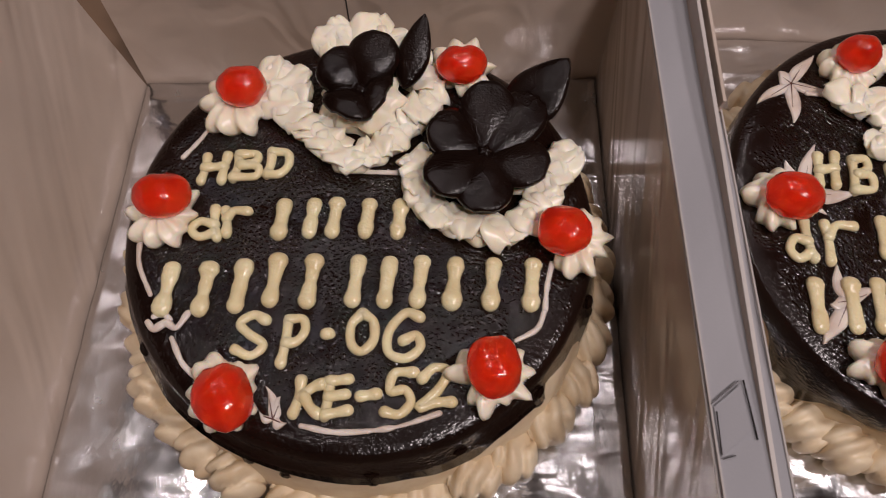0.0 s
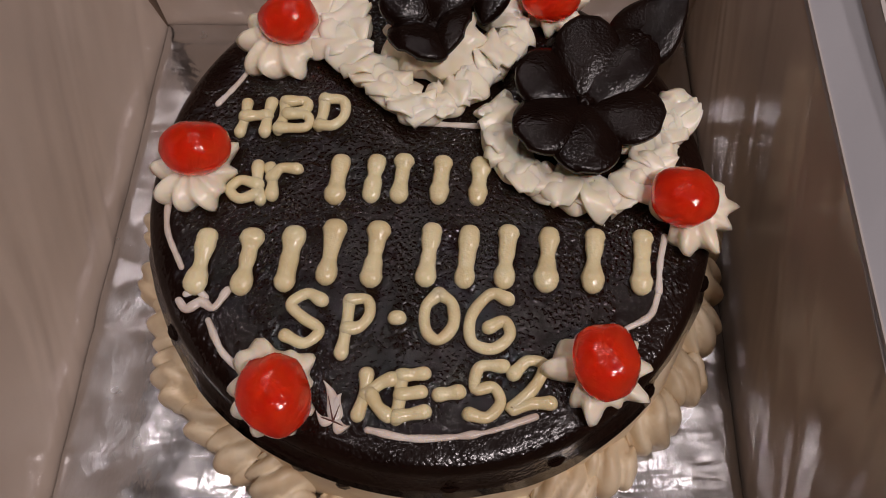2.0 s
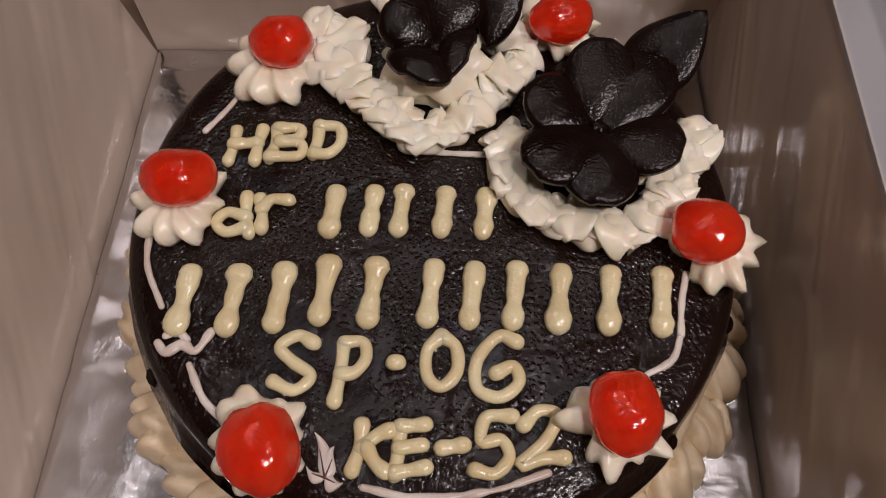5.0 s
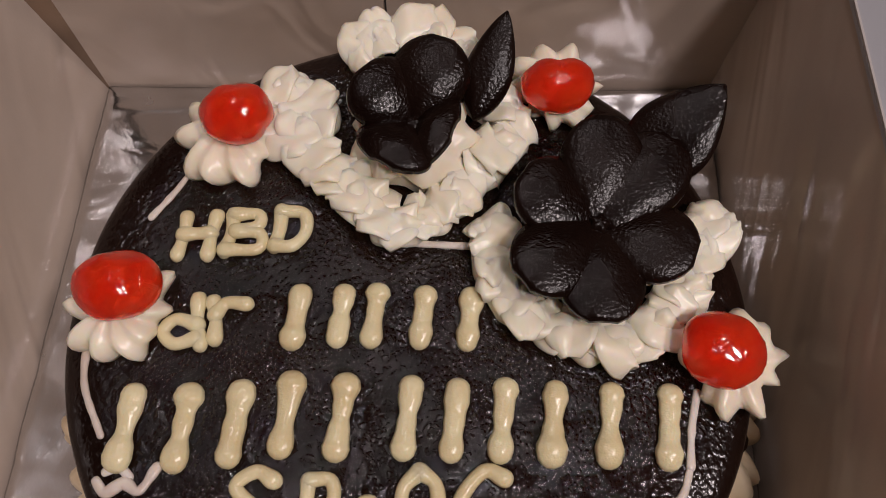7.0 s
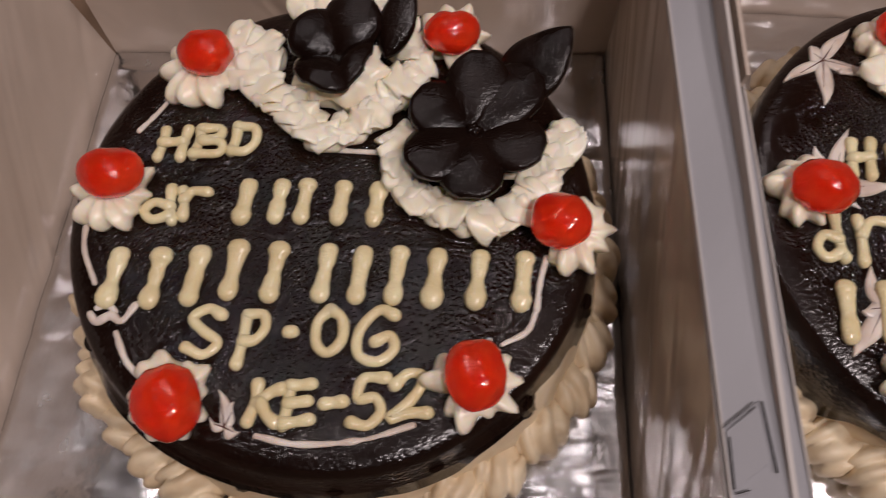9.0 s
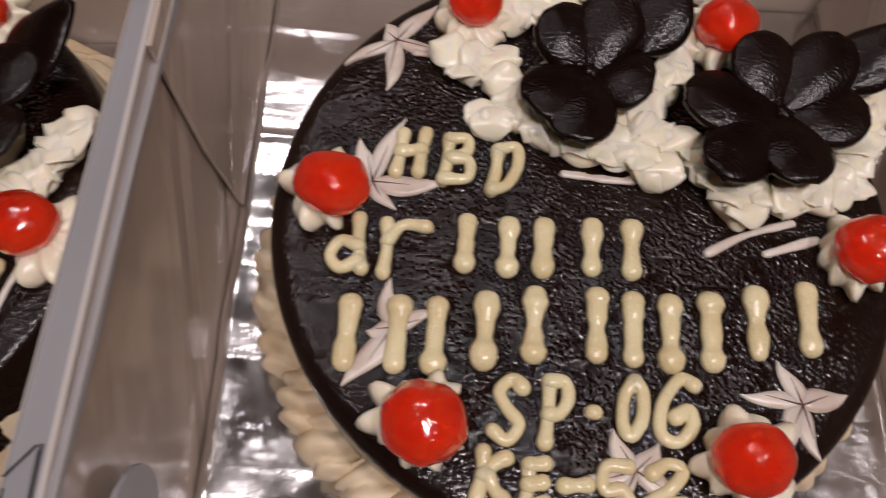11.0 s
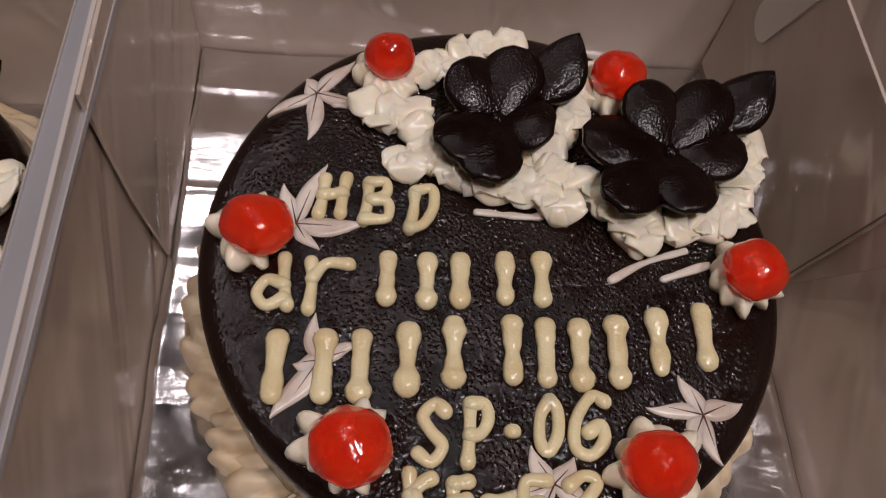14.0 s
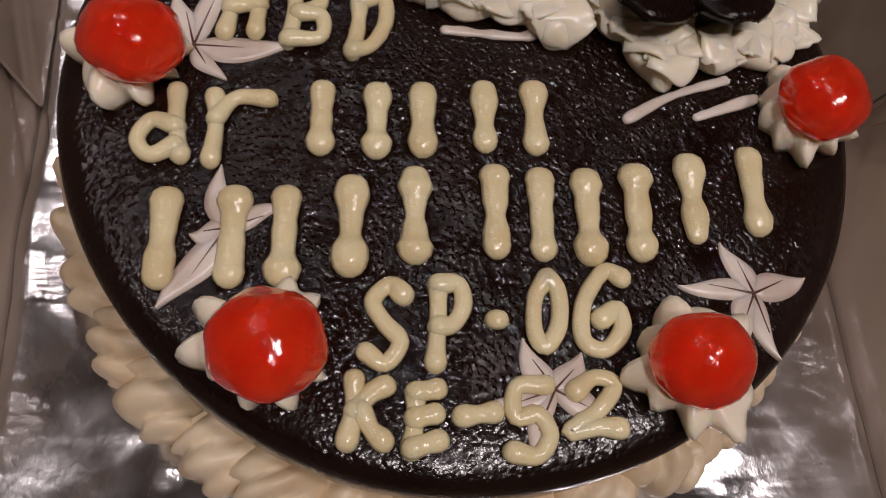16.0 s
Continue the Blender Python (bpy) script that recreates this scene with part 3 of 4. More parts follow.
def cherry(place, width, depth, yaw, seed, heart=False):
    """A halved candied cherry, domed, dimpled and wrinkled."""
    bm = bmesh.new()
    rows, rings, sides = [], 18, 32
    for i in range(rings + 1):
        lat = math.pi * (0.015 + 0.80 * i / rings)
        row = []
        for j in range(sides):
            lon = 2 * math.pi * j / sides
            d = Vector((math.sin(lat) * math.cos(lon), math.sin(lat) * math.sin(lon), math.cos(lat)))
            r = 1 + 0.09 * noise.noise(d * 1.6 + Vector((seed * 3, 0, seed)))
            r += 0.018 * noise.noise(Vector((d.x * 2, d.y * 9, d.z * 9 + seed * 5)))
            notch = math.exp(-((lon - math.pi / 2) / 0.35) ** 2)
            r -= (0.22 if heart else 0.07) * notch * math.sin(lat)
            row.append(bm.verts.new((d.x * r * width / 2, d.y * r * depth / 2, d.z * r * 0.0088)))
        rows.append(row)
    grid_faces(bm, rows, True)
    bm.faces.new(rows[0])
    bm.faces.new(rows[-1])
    ob = part("cherry", bm, CHERRY, None, "glossy red candied cherry half on whipped cream")
    ob.matrix_world = place @ Matrix.Rotation(yaw, 4, "Z")
    return tagged(ob, "", "cherry", "candied cherries on the cakes")


def petal(name, parent, root, tip, wide, dome, thick, seed, ribs=0, mat=None, pointed=False, label=""):
    """A moulded petal or leaf from root to tip: a domed, rounded shell with thickness."""
    root, tip = Vector(root), Vector(tip)
    d = tip - root
    side = d.cross(Vector((0, 0, 1))).normalized()
    up = side.cross(d).normalized()
    bm = bmesh.new()
    n, m = 16, 12
    top, low = [], []
    for i in range(n + 1):
        u = i / n
        half = wide * (math.sin(math.pi * u ** 0.9) ** 0.8 * (1 - 0.25 * u) + 0.04 if pointed else math.sin(math.pi * (0.13 + 0.83 * u ** 1.5)) ** 0.55)
        a, b = [], []
        for j in range(m + 1):
            v = 2 * j / m - 1
            h = dome * (1 - v * v) ** 0.8 * math.sin(math.pi * (0.12 + 0.8 * u))
            h += ribs * 0.0006 * abs(math.sin(v * 9 + u * 4)) + 0.0004 * noise.noise(Vector((u * 4, v * 4, seed)))
            p = root + d * u + side * half * v + up * h
            a.append(bm.verts.new(p))
            b.append(bm.verts.new(p - up * thick))
        top.append(a)
        low.append(b)
    grid_faces(bm, top)
    grid_faces(bm, low)
    grid_faces(bm, [top[0], low[0]])
    grid_faces(bm, [top[-1], low[-1]])
    grid_faces(bm, [[r[0] for r in top], [r[0] for r in low]])
    grid_faces(bm, [[r[-1] for r in top], [r[-1] for r in low]])
    return part(name, bm, mat or CHOCOLATE, parent, label)


def chocolate_flower(place, centre, petals, lift, rise, dome, stretch=1.9, wide=0.0105):
    """Moulded petals round a sunk middle; petals are the middles of each one."""
    flower = thing("chocolate_flower", place @ Matrix.Translation((*centre, lift)), "dark moulded chocolate flower set in whipped cream", "decoration", "chocolate flowers")
    for k, p in enumerate(petals):
        d = Vector((p[0] - centre[0], p[1] - centre[1], 0))
        way = d.normalized()
        tip = way * d.length * stretch
        petal("petal", flower, way * 0.0008 + Vector((0, 0, 0.0006 * (k % 3))), tip + Vector((0, 0, rise + 0.0012 * (k % 2) + 0.004 * max(0.0, way.y))), wide, dome, 0.0016, k * 2.3)
    bm = bmesh.new()
    blob(bm, (0, 0, 0.0015), (0.0032, 0.0032, 0.0026), lobes=5, depth=0.2, seed=2)
    part("flower_centre", bm, CHOCOLATE, flower)
    bm = bmesh.new()
    blob(bm, (0, 0, -0.0075), (0.0185, 0.0165, 0.0075), lobes=9, depth=0.10, rough=0.35, seed=4, rings=12, sides=40)
    part("cream_bed", bm, CREAM, flower, "whipped cream bed under the petals")
    return flower


def chocolate_leaf(place, root, tip, low, high, wide):
    leaf = thing("chocolate_leaf", place @ Matrix.Translation((*root, low)), "dark ribbed chocolate leaf standing in whipped cream", "decoration", "chocolate leaves")
    petal("blade", leaf, (0, 0, 0), (tip[0] - root[0], tip[1] - root[1], high - low), wide, 0.0022, 0.0014, 3.0, ribs=1, pointed=True)
    end = Vector((tip[0] - root[0], tip[1] - root[1], high - low))
    petal("midrib", leaf, end * 0.06 + Vector((0, 0, 0.0016)), end * 0.92 + Vector((0, 0, 0.0010)), 0.0007, 0.0006, 0.0010, 5.0)
    return leaf


def cake_body(place, height, label, seed, drips, flare, skirt, runs):
    """Sponge and buttercream wall, glaze over the top, drips and a piped border; runs: (angle, half width, extra depth) of the glaze's hem."""
    cake = thing("cake", place @ Matrix.Translation((0, 0, -height)), label, "cake", "glazed birthday cakes")
    rng = random.Random(seed)
    sides = 180
    # buttercream wall
    rows = []
    bm = bmesh.new()
    for z, r in ((0.0, 0.0975 + 2 * flare), (0.010, 0.0975 + 2 * flare), (0.022, 0.0975 + 1.7 * flare), (0.032, 0.0970 + 1.4 * flare), (height - 0.012, 0.0960 + 0.6 * flare), (height - 0.008, 0.0945)):
        rows.append([bm.verts.new(((r + 0.0012 * noise.noise(Vector((math.cos(a) * 5, math.sin(a) * 5, z * 60 + seed)))) * math.cos(a),
                                   (r + 0.0012 * noise.noise(Vector((math.cos(a) * 5, math.sin(a) * 5, z * 60 + seed)))) * math.sin(a), z))
                     for a in (2 * math.pi * k / sides for k in range(sides))])
    grid_faces(bm, rows, True)
    bm.faces.new(rows[0])
    bm.faces.new(rows[-1])
    part("buttercream_side", bm, SPONGE, cake, "cream-coloured smoothed buttercream side")
    # glaze: a gently uneven top, a rounded rim and a skirt with a wavy hem
    bm = bmesh.new()
    rows = []
    profile = [(0.002, 0.0), (0.015, 0.0), (0.03, 0.0), (0.045, 0.0), (0.06, 0.0), (0.075, 0.0), (0.086, -0.0001), (0.0925, -0.0004), (0.0958, -0.0010), (0.0978, -0.0022), (0.0989, -0.0044), (0.0993, -0.010)]
    for r, z in profile:
        row = []
        for k in range(sides):
            a = 2 * math.pi * k / sides
            lump = noise.noise(Vector((r * math.cos(a) * 38, r * math.sin(a) * 38, seed)))
            grow = 1 + (0.012 * noise.noise(Vector((math.cos(a) * 1.6, math.sin(a) * 1.6, seed))) if r > 0.07 else 0)
            row.append(bm.verts.new((r * grow * math.cos(a), r * grow * math.sin(a), height + z + 0.0005 * lump)))
        rows.append(row)
    for step in (0.5, 1.0):
        row = []
        for k in range(sides):
            a = 2 * math.pi * k / sides
            hem = skirt + 0.005 * noise.noise(Vector((math.cos(a) * 3, math.sin(a) * 3, seed + 2))) + 0.003 * noise.noise(Vector((math.cos(a) * 11, math.sin(a) * 11, seed)))
            for at, half, extra in runs:
                off = (math.degrees(a) - at + 180) % 360 - 180
                hem += extra * math.exp(-(off / half) ** 4)
            hem = min(max(hem, 0.0108), height - 0.006)
            grow = 1 + 0.012 * noise.noise(Vector((math.cos(a) * 1.6, math.sin(a) * 1.6, seed)))
            r = 0.0993 * grow + flare * step * (1 if math.sin(a) < 0.2 else 0.4)
            row.append(bm.verts.new((r * math.cos(a), r * math.sin(a), height - 0.010 - (hem - 0.010) * step)))
        rows.append(row)
    rows.append([bm.verts.new((v.co.x * 0.955, v.co.y * 0.955, v.co.z + 0.001)) for v in rows[-1]])
    grid_faces(bm, rows, True)
    bm.faces.new(rows[0])
    part("glaze", bm, GLAZE, cake, "glossy dark chocolate glaze with tiny bubbles")
    for angle, length in drips:
        a = math.radians(angle)
        bm = bmesh.new()
        c = Vector((math.cos(a), math.sin(a), 0))
        ring = []
        for i in range(10):
            u = i / 9
            w = 0.0030 * (1.25 - 0.75 * math.sin(math.pi * min(1, u * 1.25)) * 0.8) if u < 0.85 else 0.0026 * math.sqrt(max(0.02, 1 - ((u - 0.85) / 0.15) ** 2))
            mid = c * (0.0958 + flare * (1 + 0.4 * u)) + Vector((0, 0, height - skirt + 0.004 - (length + 0.004) * u))
            t = Vector((-c.y, c.x, 0))
            ring.append([bm.verts.new(mid + t * w * math.cos(b) + c * 0.75 * w * math.sin(b)) for b in (2 * math.pi * k / 10 for k in range(10))])
        grid_faces(bm, ring, True)
        bm.faces.new(ring[0])
        bm.faces.new(ring[-1])
        part("glaze_drip", bm, GLAZE, cake)
    # border of piped shells on the board
    count = 34
    for k in range(count):
        middle = 2 * math.pi * (k + rng.uniform(-0.16, 0.16)) / count
        bm = bmesh.new()
        low = flare > 0 and abs(math.degrees(middle) % 360 - 265) < 22
        near = math.exp(-((math.degrees(middle) % 360 - 232) / 28) ** 2) if not flare else 0.0
        ring = 0.0030 * near + (0.1020 if flare else 0.1000) + 0.6 * flare + rng.uniform(-0.001, 0.001) + (0.0045 if low else 0.003 if flare and math.sin(middle) < -0.4 else 0)
        shell(bm, ring, middle, 0.0122 * rng.uniform(0.9, 1.1), 0.0125 if flare else 0.0100 + 0.0025 * near, (0.0095 if low else 0.0152 if flare else 0.0128) * rng.uniform(0.9, 1.12), k * 1.7 + seed)
        part("cream_shell", bm, BORDER, cake)
    return cake


# ---- the first cake ----
LETTERS_A = {
    "H": [(-0.0689, 0.0199), (-0.0599, 0.0199), (-0.0674, 0.0321)],
    "B": [(-0.0553, 0.0210), (-0.0448, 0.0210), (-0.0545, 0.0329)],
    "D": [(-0.0408, 0.0226), (-0.0317, 0.0220), (-0.0402, 0.0343)],
    "d": [(-0.0694, -0.0064), (-0.0590, -0.0072), (-0.0708, 0.0070)],
    "r": [(-0.0551, -0.0054), (-0.0455, -0.0054), (-0.0566, 0.0054)],
    "S": [(-0.0462, -0.0584), (-0.0346, -0.0583), (-0.0463, -0.0422)],
    "P": [(-0.0278, -0.0618), (-0.0194, -0.0617), (-0.0270, -0.0440)],
    "O": [(-0.0019, -0.0573), (0.0083, -0.0573), (-0.0019, -0.0416)],
    "G": [(0.0120, -0.0599), (0.0260, -0.0598), (0.0132, -0.0420)],
    "K": [(-0.0216, -0.0815), (-0.0123, -0.0821), (-0.0198, -0.0686)],
    "E": [(-0.0102, -0.0827), (-0.0005, -0.0820), (-0.0094, -0.0686)],
    "5": [(0.0127, -0.0820), (0.0223, -0.0819), (0.0144, -0.0659)],
    "2": [(0.0243, -0.0809), (0.0380, -0.0784), (0.0268, -0.0652)],
    ".": [(-0.0113, -0.0512), (-0.0092, -0.0511), (-0.0115, -0.0489)],
    "-": [(0.0036, -0.0761), (0.0097, -0.0752), (0.0034, -0.0740)],
}
SHORT_BARS_A = [(-0.0325, 0.0013), (-0.0199, 0.0015), (-0.0103, 0.0015), (0.0035, 0.0010), (0.0169, 0.0005)]
LONG_BARS_A = [(-0.0763, -0.0301), (-0.0611, -0.0305), (-0.0469, -0.0293), (-0.0333, -0.0269), (-0.0184, -0.0274), (-0.0003, -0.0273), (0.0125, -0.0280), (0.0257, -0.0280), (0.0395, -0.0284), (0.0549, -0.0291), (0.0710, -0.0296)]
CHERRIES_A = [(-0.0800, 0.0062), (-0.0529, 0.0611), (0.0443, 0.0720), (0.0841, -0.0112), (-0.0455, -0.0777), (0.0537, -0.0672)]
DOLLOPS_A = [(-0.0815, 0.0012), (-0.0556, 0.0586), (0.0452, 0.0766), (0.0899, -0.0118), (-0.0477, -0.0735), (0.0538, -0.0678)]

cake_a = cake_body(PLACE_A, DEEP_A, "round chocolate-glazed birthday cake with cream frills and piped writing", 3, [(-127, 0.006), (-115, 0.011), (-106, 0.013), (-86, 0.010), (-66, 0.009), (-44, 0.008), (-150, 0.006), (-18, 0.008)], 0.0045, 0.019,
                   [(-118, 22, -0.006), (-88, 8, 0.003), (-52, 8, -0.003), (-68, 7, 0.006), (-33, 10, 0.014), (-8, 8, 0.010)])
lettering(cake_a, LETTERS_A, DEEP_A, 0.00195)
plain_bars(cake_a, SHORT_BARS_A, DEEP_A, 0.0128, 0.12, 0.0026)
plain_bars(cake_a, LONG_BARS_A, DEEP_A, 0.0165, 0.12, 0.0029)
for line in (
    [(-0.0647, 0.0554), (-0.0714, 0.0422), (-0.0783, 0.0322)],
    [(-0.0906, -0.0029), (-0.0898, -0.018), (-0.0829, -0.0325)],
    [(-0.0717, -0.051), (-0.0663, -0.061), (-0.0606, -0.0664)],
    [(-0.0183, -0.086), (-0.0038, -0.0885), (0.0163, -0.0868), (0.0334, -0.0816)],
    [(0.0757, -0.0403), (0.0721, -0.0483), (0.0635, -0.0532)],
    [(0.0798, -0.0202), (0.0772, -0.0299), (0.0757, -0.0403)],
    [(-0.0032, 0.0243), (0.0206, 0.0231)],
    [(-0.0609, 0.0554), (-0.0509, 0.0486)],
):
    drizzle(cake_a, line, DEEP_A)
drizzle(cake_a, [(-0.0822, -0.0442), (-0.0792, -0.0472), (-0.0746, -0.0448), (-0.0705, -0.0468), (-0.0665, -0.0407)], DEEP_A, 0.0015)
drizzle(cake_a, [(-0.0800, -0.0420), (-0.0762, -0.0412), (-0.0735, -0.0432)], DEEP_A, 0.0012)
feathered_star(cake_a, (-0.0290, -0.0835), [(-0.0323, -0.0705), (-0.0262, -0.0750), (-0.0350, -0.0815), (-0.0242, -0.0856)], DEEP_A, 0.0020)
CREAM_RING = [(-0.0457, 0.0775), (-0.0378, 0.0743), (-0.0295, 0.0651), (-0.0361, 0.0577), (-0.0252, 0.0459), (-0.0161, 0.0374), (-0.0048, 0.0276), (0.0067, 0.0317), (0.0180, 0.0429), (0.0248, 0.0530), (0.0307, 0.0619), (0.0242, 0.0741), (0.0136, 0.0931), (0.0032, 0.0964), (-0.0121, 0.0965), (-0.0199, 0.0837)]
CREAM_HOOK = [(0.0208, 0.0317), (0.0247, 0.0168), (0.0308, 0.0037), (0.0421, -0.0027), (0.0510, -0.0064), (0.0643, -0.0052), (0.0735, 0.0037), (0.0818, 0.0141), (0.0871, 0.0288), (0.0852, 0.0371)]
for k, (x, y) in enumerate(DOLLOPS_A):
    bm = bmesh.new()
    dollop(bm, (x, y, DEEP_A - 0.0005), 0.0142, 0.0085, 1.7 * k + 1)
    part("cream_dollop", bm, CREAM, cake_a, "star-shaped whipped cream dollop")
for k, run in enumerate((CREAM_RING, CREAM_HOOK)):
    ruffle(cake_a, run, DEEP_A + 0.001, 0.0064, 0.0060, 2.0 + 3 * k)
for k, (x, y) in enumerate(CHERRIES_A):
    cherry(PLACE_A @ Matrix.Translation((x, y, 0.0125)), (0.0245, 0.0222, 0.0230, 0.0222, 0.0215, 0.0208)[k], (0.0200, 0.0195, 0.0180, 0.0215, 0.0262, 0.0245)[k], (0.1, 0.3, 0.0, -0.3, 0.35, 0.1)[k], k + 1.0, k == 2)
chocolate_flower(PLACE_A, (0.0002, 0.0557), [(-0.0093, 0.066), (0.0059, 0.0719), (-0.0055, 0.0458), (0.0081, 0.0528)], 0.014, 0.006, 0.004, 1.5, 0.0120)
chocolate_leaf(PLACE_A, (0.0183, 0.06), (0.0282, 0.0887), 0.011, 0.026, 0.0080)
chocolate_flower(PLACE_A, (0.0528, 0.0238), [(0.0386, 0.0332), (0.0545, 0.0442), (0.0682, 0.04), (0.0697, 0.0172), (0.052, 0.0045), (0.0377, 0.0121)], 0.014, 0.004, 0.003, 1.5, 0.0120)
chocolate_leaf(PLACE_A, (0.0635, 0.0400), (0.0892, 0.0618), 0.012, 0.028, 0.0135)


# ---- the second cake ----
LETTERS_B = {
    "H": [(-0.0598, 0.0115), (-0.0525, 0.0117), (-0.0579, 0.0257)],
    "B": [(-0.0448, 0.0090), (-0.0366, 0.0092), (-0.0438, 0.0244)],
    "D": [(-0.0293, 0.0061), (-0.0213, 0.0083), (-0.0279, 0.0210)],
    "d": [(-0.0777, -0.0216), (-0.0684, -0.0219), (-0.0787, -0.0050)],
    "r": [(-0.0616, -0.0232), (-0.0491, -0.0231), (-0.0613, -0.0066)],
    "S": [(-0.0279, -0.0714), (-0.0204, -0.0714), (-0.0263, -0.0546)],
    "P": [(-0.0131, -0.0718), (-0.0066, -0.0719), (-0.0123, -0.0546)],
    "O": [(0.0080, -0.0690), (0.0142, -0.0691), (0.0099, -0.0534)],
    "G": [(0.0180, -0.0699), (0.0281, -0.0699), (0.0212, -0.0525)],
    "K": [(-0.0319, -0.0872), (-0.0247, -0.0880), (-0.0306, -0.0748)],
    "E": [(-0.0192, -0.0898), (-0.0133, -0.0894), (-0.0181, -0.0775)],
    "5": [(0.0020, -0.0919), (0.0101, -0.0920), (0.0021, -0.0774)],
    "2": [(0.0126, -0.0885), (0.0247, -0.0879), (0.0166, -0.0767)],
    ".": [(0.0001, -0.0638), (0.0016, -0.0638), (0.0002, -0.0619)],
    "-": [(-0.0080, -0.0840), (-0.0016, -0.0835), (-0.0079, -0.0826)],
}
SHORT_BARS_B = [(-0.0367, -0.0119), (-0.0237, -0.0127), (-0.0128, -0.0125), (0.0022, -0.0117), (0.0145, -0.0121)]
LONG_BARS_B = [(-0.0708, -0.0423), (-0.0561, -0.0423), (-0.0449, -0.0418), (-0.0303, -0.0397), (-0.0158, -0.0370), (0.0028, -0.0369), (0.0135, -0.0377), (0.0245, -0.0382), (0.0367, -0.0376), (0.0506, -0.0345), (0.0663, -0.0321)]
CHERRIES_B = [(-0.0358, 0.0717), (-0.0777, 0.0008), (0.0484, 0.0666), (0.0827, -0.0134), (-0.0472, -0.0696), (0.0405, -0.0757)]
DOLLOPS_B = [(-0.0368, 0.0704), (-0.0813, 0.0040), (0.0486, 0.0684), (0.0835, -0.0119), (-0.0486, -0.0676), (0.0430, -0.0751)]

cake_b = cake_body(PLACE_B, DEEP_B, "round chocolate-glazed birthday cake with feathered stars and piped writing", 8, [(-146, 0.010), (-128, 0.016), (-104, 0.006), (-70, 0.008), (-30, 0.007), (100, 0.006), (172, 0.008)], 0.0, 0.025,
                   [(205, 8, -0.015), (222, 7, 0.014), (248, 15, -0.009), (180, 14, 0.008), (285, 12, -0.006), (330, 14, 0.006)])
lettering(cake_b, LETTERS_B, DEEP_B, 0.00195)
plain_bars(cake_b, SHORT_BARS_B, DEEP_B, 0.0138, 0.05, 0.0026)
plain_bars(cake_b, LONG_BARS_B, DEEP_B, 0.0170, 0.05, 0.0028)
feathered_star(cake_b, (-0.0625, 0.0632), [(-0.0505, 0.0804), (-0.068, 0.0684), (-0.0795, 0.052), (-0.0651, 0.0423), (-0.0433, 0.0586)], DEEP_B)
feathered_star(cake_b, (-0.067, 0.0078), [(-0.0592, 0.0325), (-0.0438, 0.0065), (-0.0608, -0.0031), (-0.0708, 0.0238)], DEEP_B)
feathered_star(cake_b, (-0.0575, -0.0403), [(-0.0608, -0.0249), (-0.0695, -0.0593), (-0.0443, -0.0355), (-0.0654, -0.0413)], DEEP_B)
feathered_star(cake_b, (0.0611, -0.0582), [(0.0572, -0.045), (0.0739, -0.0532), (0.064, -0.0739), (0.055, -0.069), (0.0438, -0.0541)], DEEP_B)
feathered_star(cake_b, (0.0121, -0.0785), [(0.0052, -0.0676), (0.0197, -0.0716), (0.0043, -0.093), (0.0259, -0.0868), (-0.0026, -0.0828)], DEEP_B)
drizzle(cake_b, [(-0.0057, 0.0136), (0.0157, 0.0122), (0.0174, 0.0192)], DEEP_B, 0.0014)
drizzle(cake_b, [(0.0383, -0.012), (0.0508, -0.0053), (0.0658, -0.0006)], DEEP_B, 0.0014)
drizzle(cake_b, [(0.0563, -0.0115), (0.0729, -0.006)], DEEP_B, 0.0014)
drizzle(cake_b, [(-0.0557, 0.0583), (-0.0369, 0.0564)], DEEP_B, 0.0014)
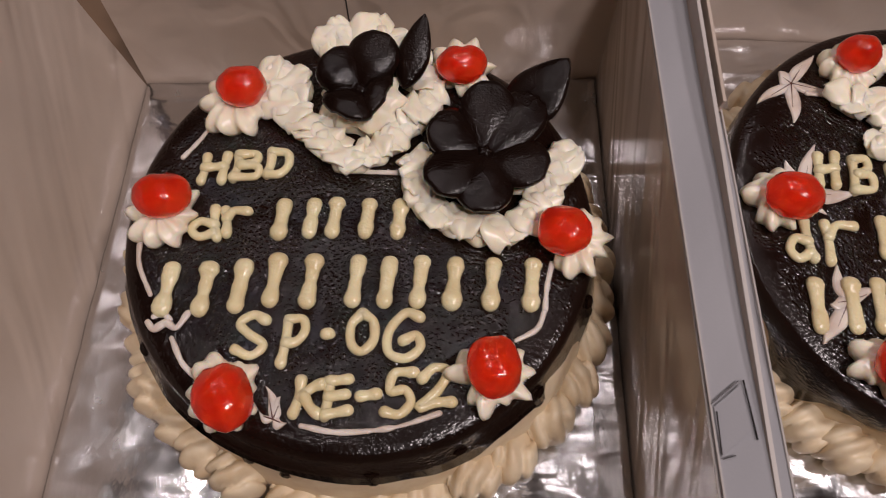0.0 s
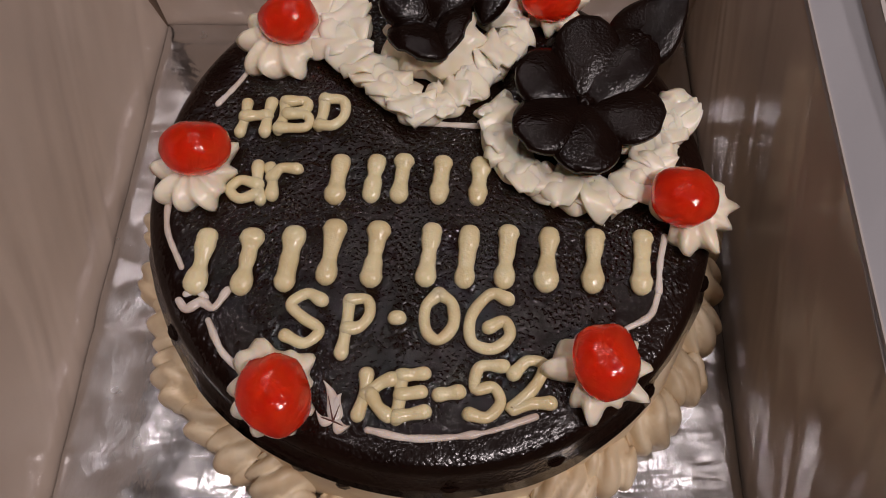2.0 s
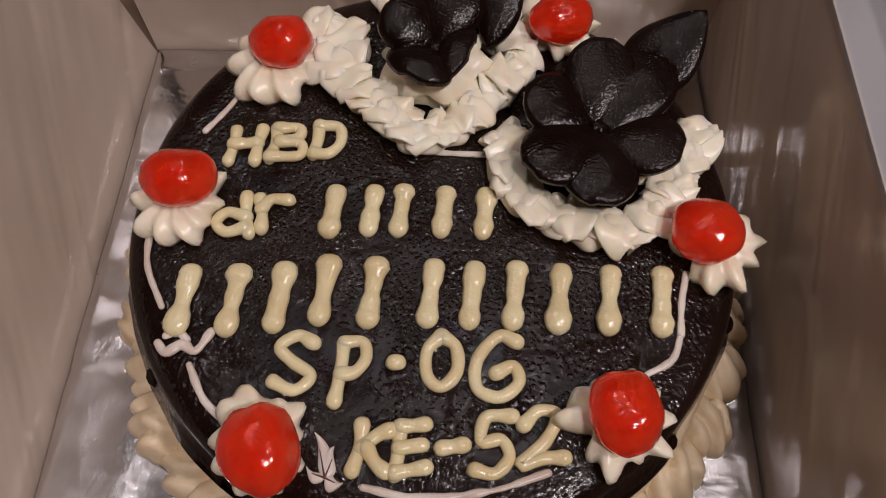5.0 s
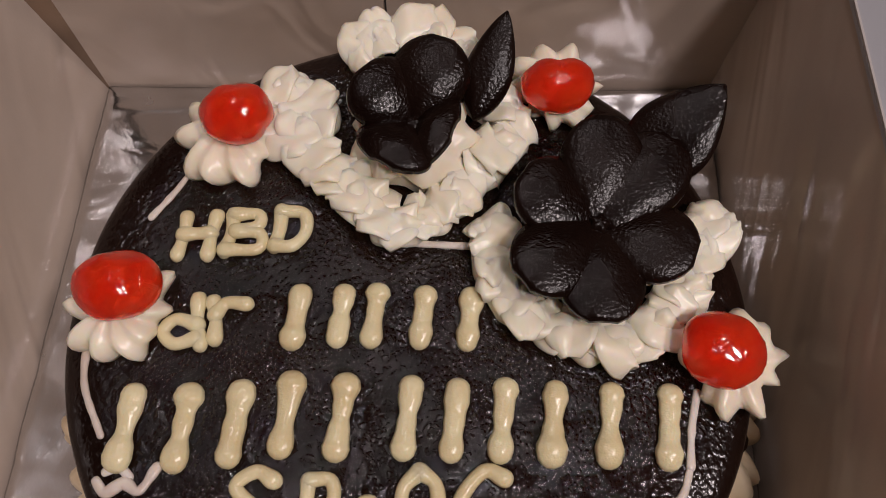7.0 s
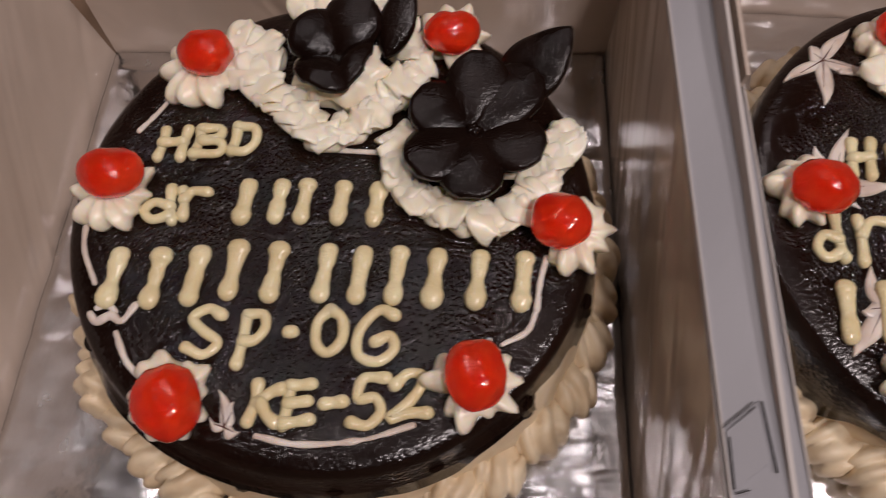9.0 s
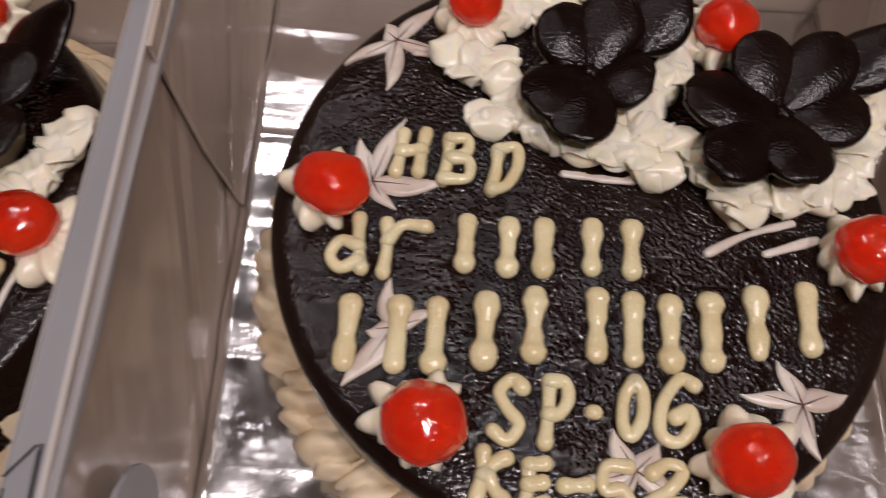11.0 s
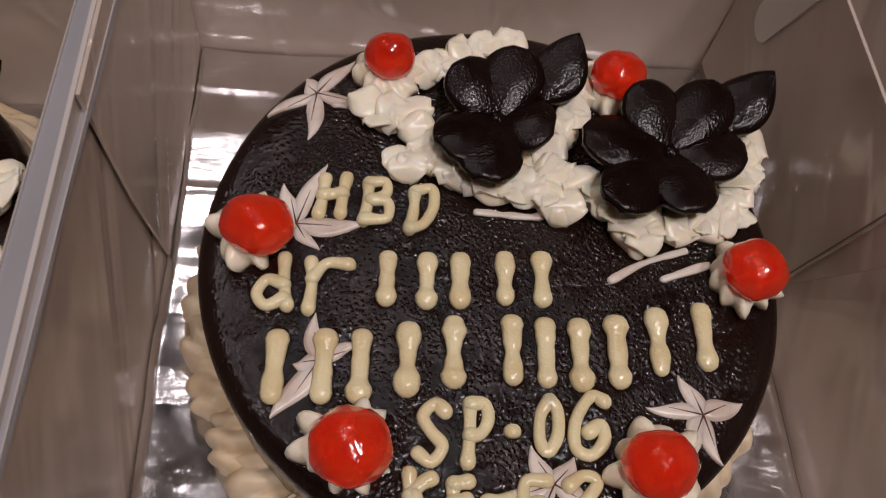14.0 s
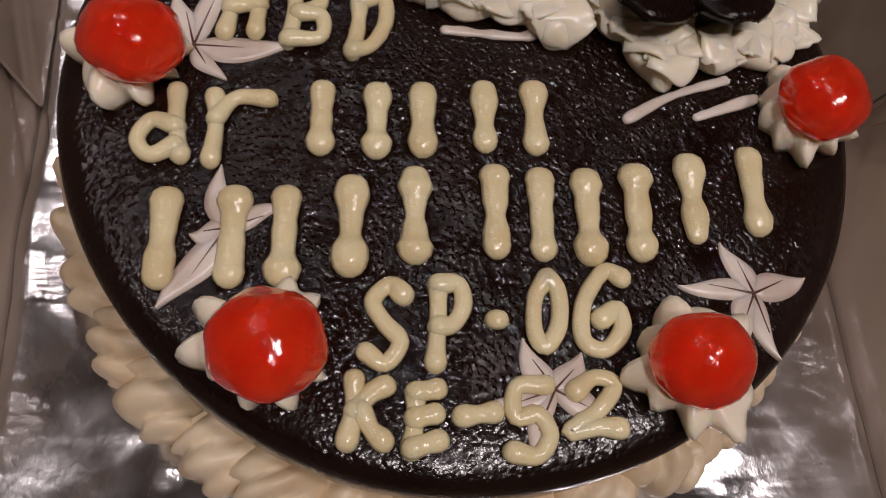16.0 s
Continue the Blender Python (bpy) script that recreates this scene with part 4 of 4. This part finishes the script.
for k, (x, y) in enumerate(DOLLOPS_B):
    bm = bmesh.new()
    dollop(bm, (x, y, DEEP_B - 0.0005), 0.0132, 0.0085, 2.1 * k + 4)
    part("cream_dollop", bm, CREAM, cake_b, "star-shaped whipped cream dollop")
for k, run in enumerate((
    [(-0.0429, 0.0572), (-0.0388, 0.0496), (-0.0295, 0.0525), (-0.0255, 0.0437), (-0.0227, 0.0351), (-0.0148, 0.0292), (-0.0031, 0.0224), (0.0108, 0.0204), (0.0205, 0.0171), (0.0255, 0.0081)],
    [(-0.0260, 0.0727), (-0.0152, 0.0760), (-0.0039, 0.0837), (0.0163, 0.0867)],
    [(0.0353, 0.0658), (0.0291, 0.0495), (0.0179, 0.0326), (0.0324, 0.0234), (0.0404, 0.0141), (0.0461, 0.0051), (0.0497, -0.0037)],
    [(0.0476, 0.0115), (0.0595, 0.0065), (0.0717, 0.0067), (0.0833, 0.0128), (0.0912, 0.0298), (0.0979, 0.0454)],
    [(-0.0327, 0.0360), (-0.0279, 0.0241)],
)):
    ruffle(cake_b, run, DEEP_B + 0.001, 0.0056, 0.0055, 11.0 + 3 * k)
for k, (x, y) in enumerate(CHERRIES_B):
    cherry(PLACE_B @ Matrix.Translation((x, y, 0.0125)), (0.0185, 0.0235, 0.0205, 0.0200, 0.0232, 0.0215)[k], (0.0175, 0.0205, 0.0185, 0.0215, 0.0235, 0.0205)[k], (0.1, -0.2, 0.0, 0.3, -0.1, 0.2)[k], k + 11.0)
chocolate_flower(PLACE_B, (0.0012, 0.0437), [(-0.0071, 0.0573), (0.0075, 0.0606), (-0.0122, 0.0335), (0.014, 0.0405), (-0.0029, 0.0255)], 0.012, 0.005, 0.003, 1.5, 0.0114)
chocolate_leaf(PLACE_B, (0.0182, 0.0532), (0.0323, 0.0767), 0.011, 0.022, 0.0115)
chocolate_flower(PLACE_B, (0.0614, 0.0311), [(0.056, 0.0483), (0.0748, 0.0478), (0.0405, 0.034), (0.0448, 0.0153), (0.0787, 0.0304), (0.0633, 0.0135)], 0.012, 0.005, 0.003, 1.5, 0.0114)
chocolate_leaf(PLACE_B, (0.0813, 0.0429), (0.1027, 0.0621), 0.011, 0.022, 0.0115)
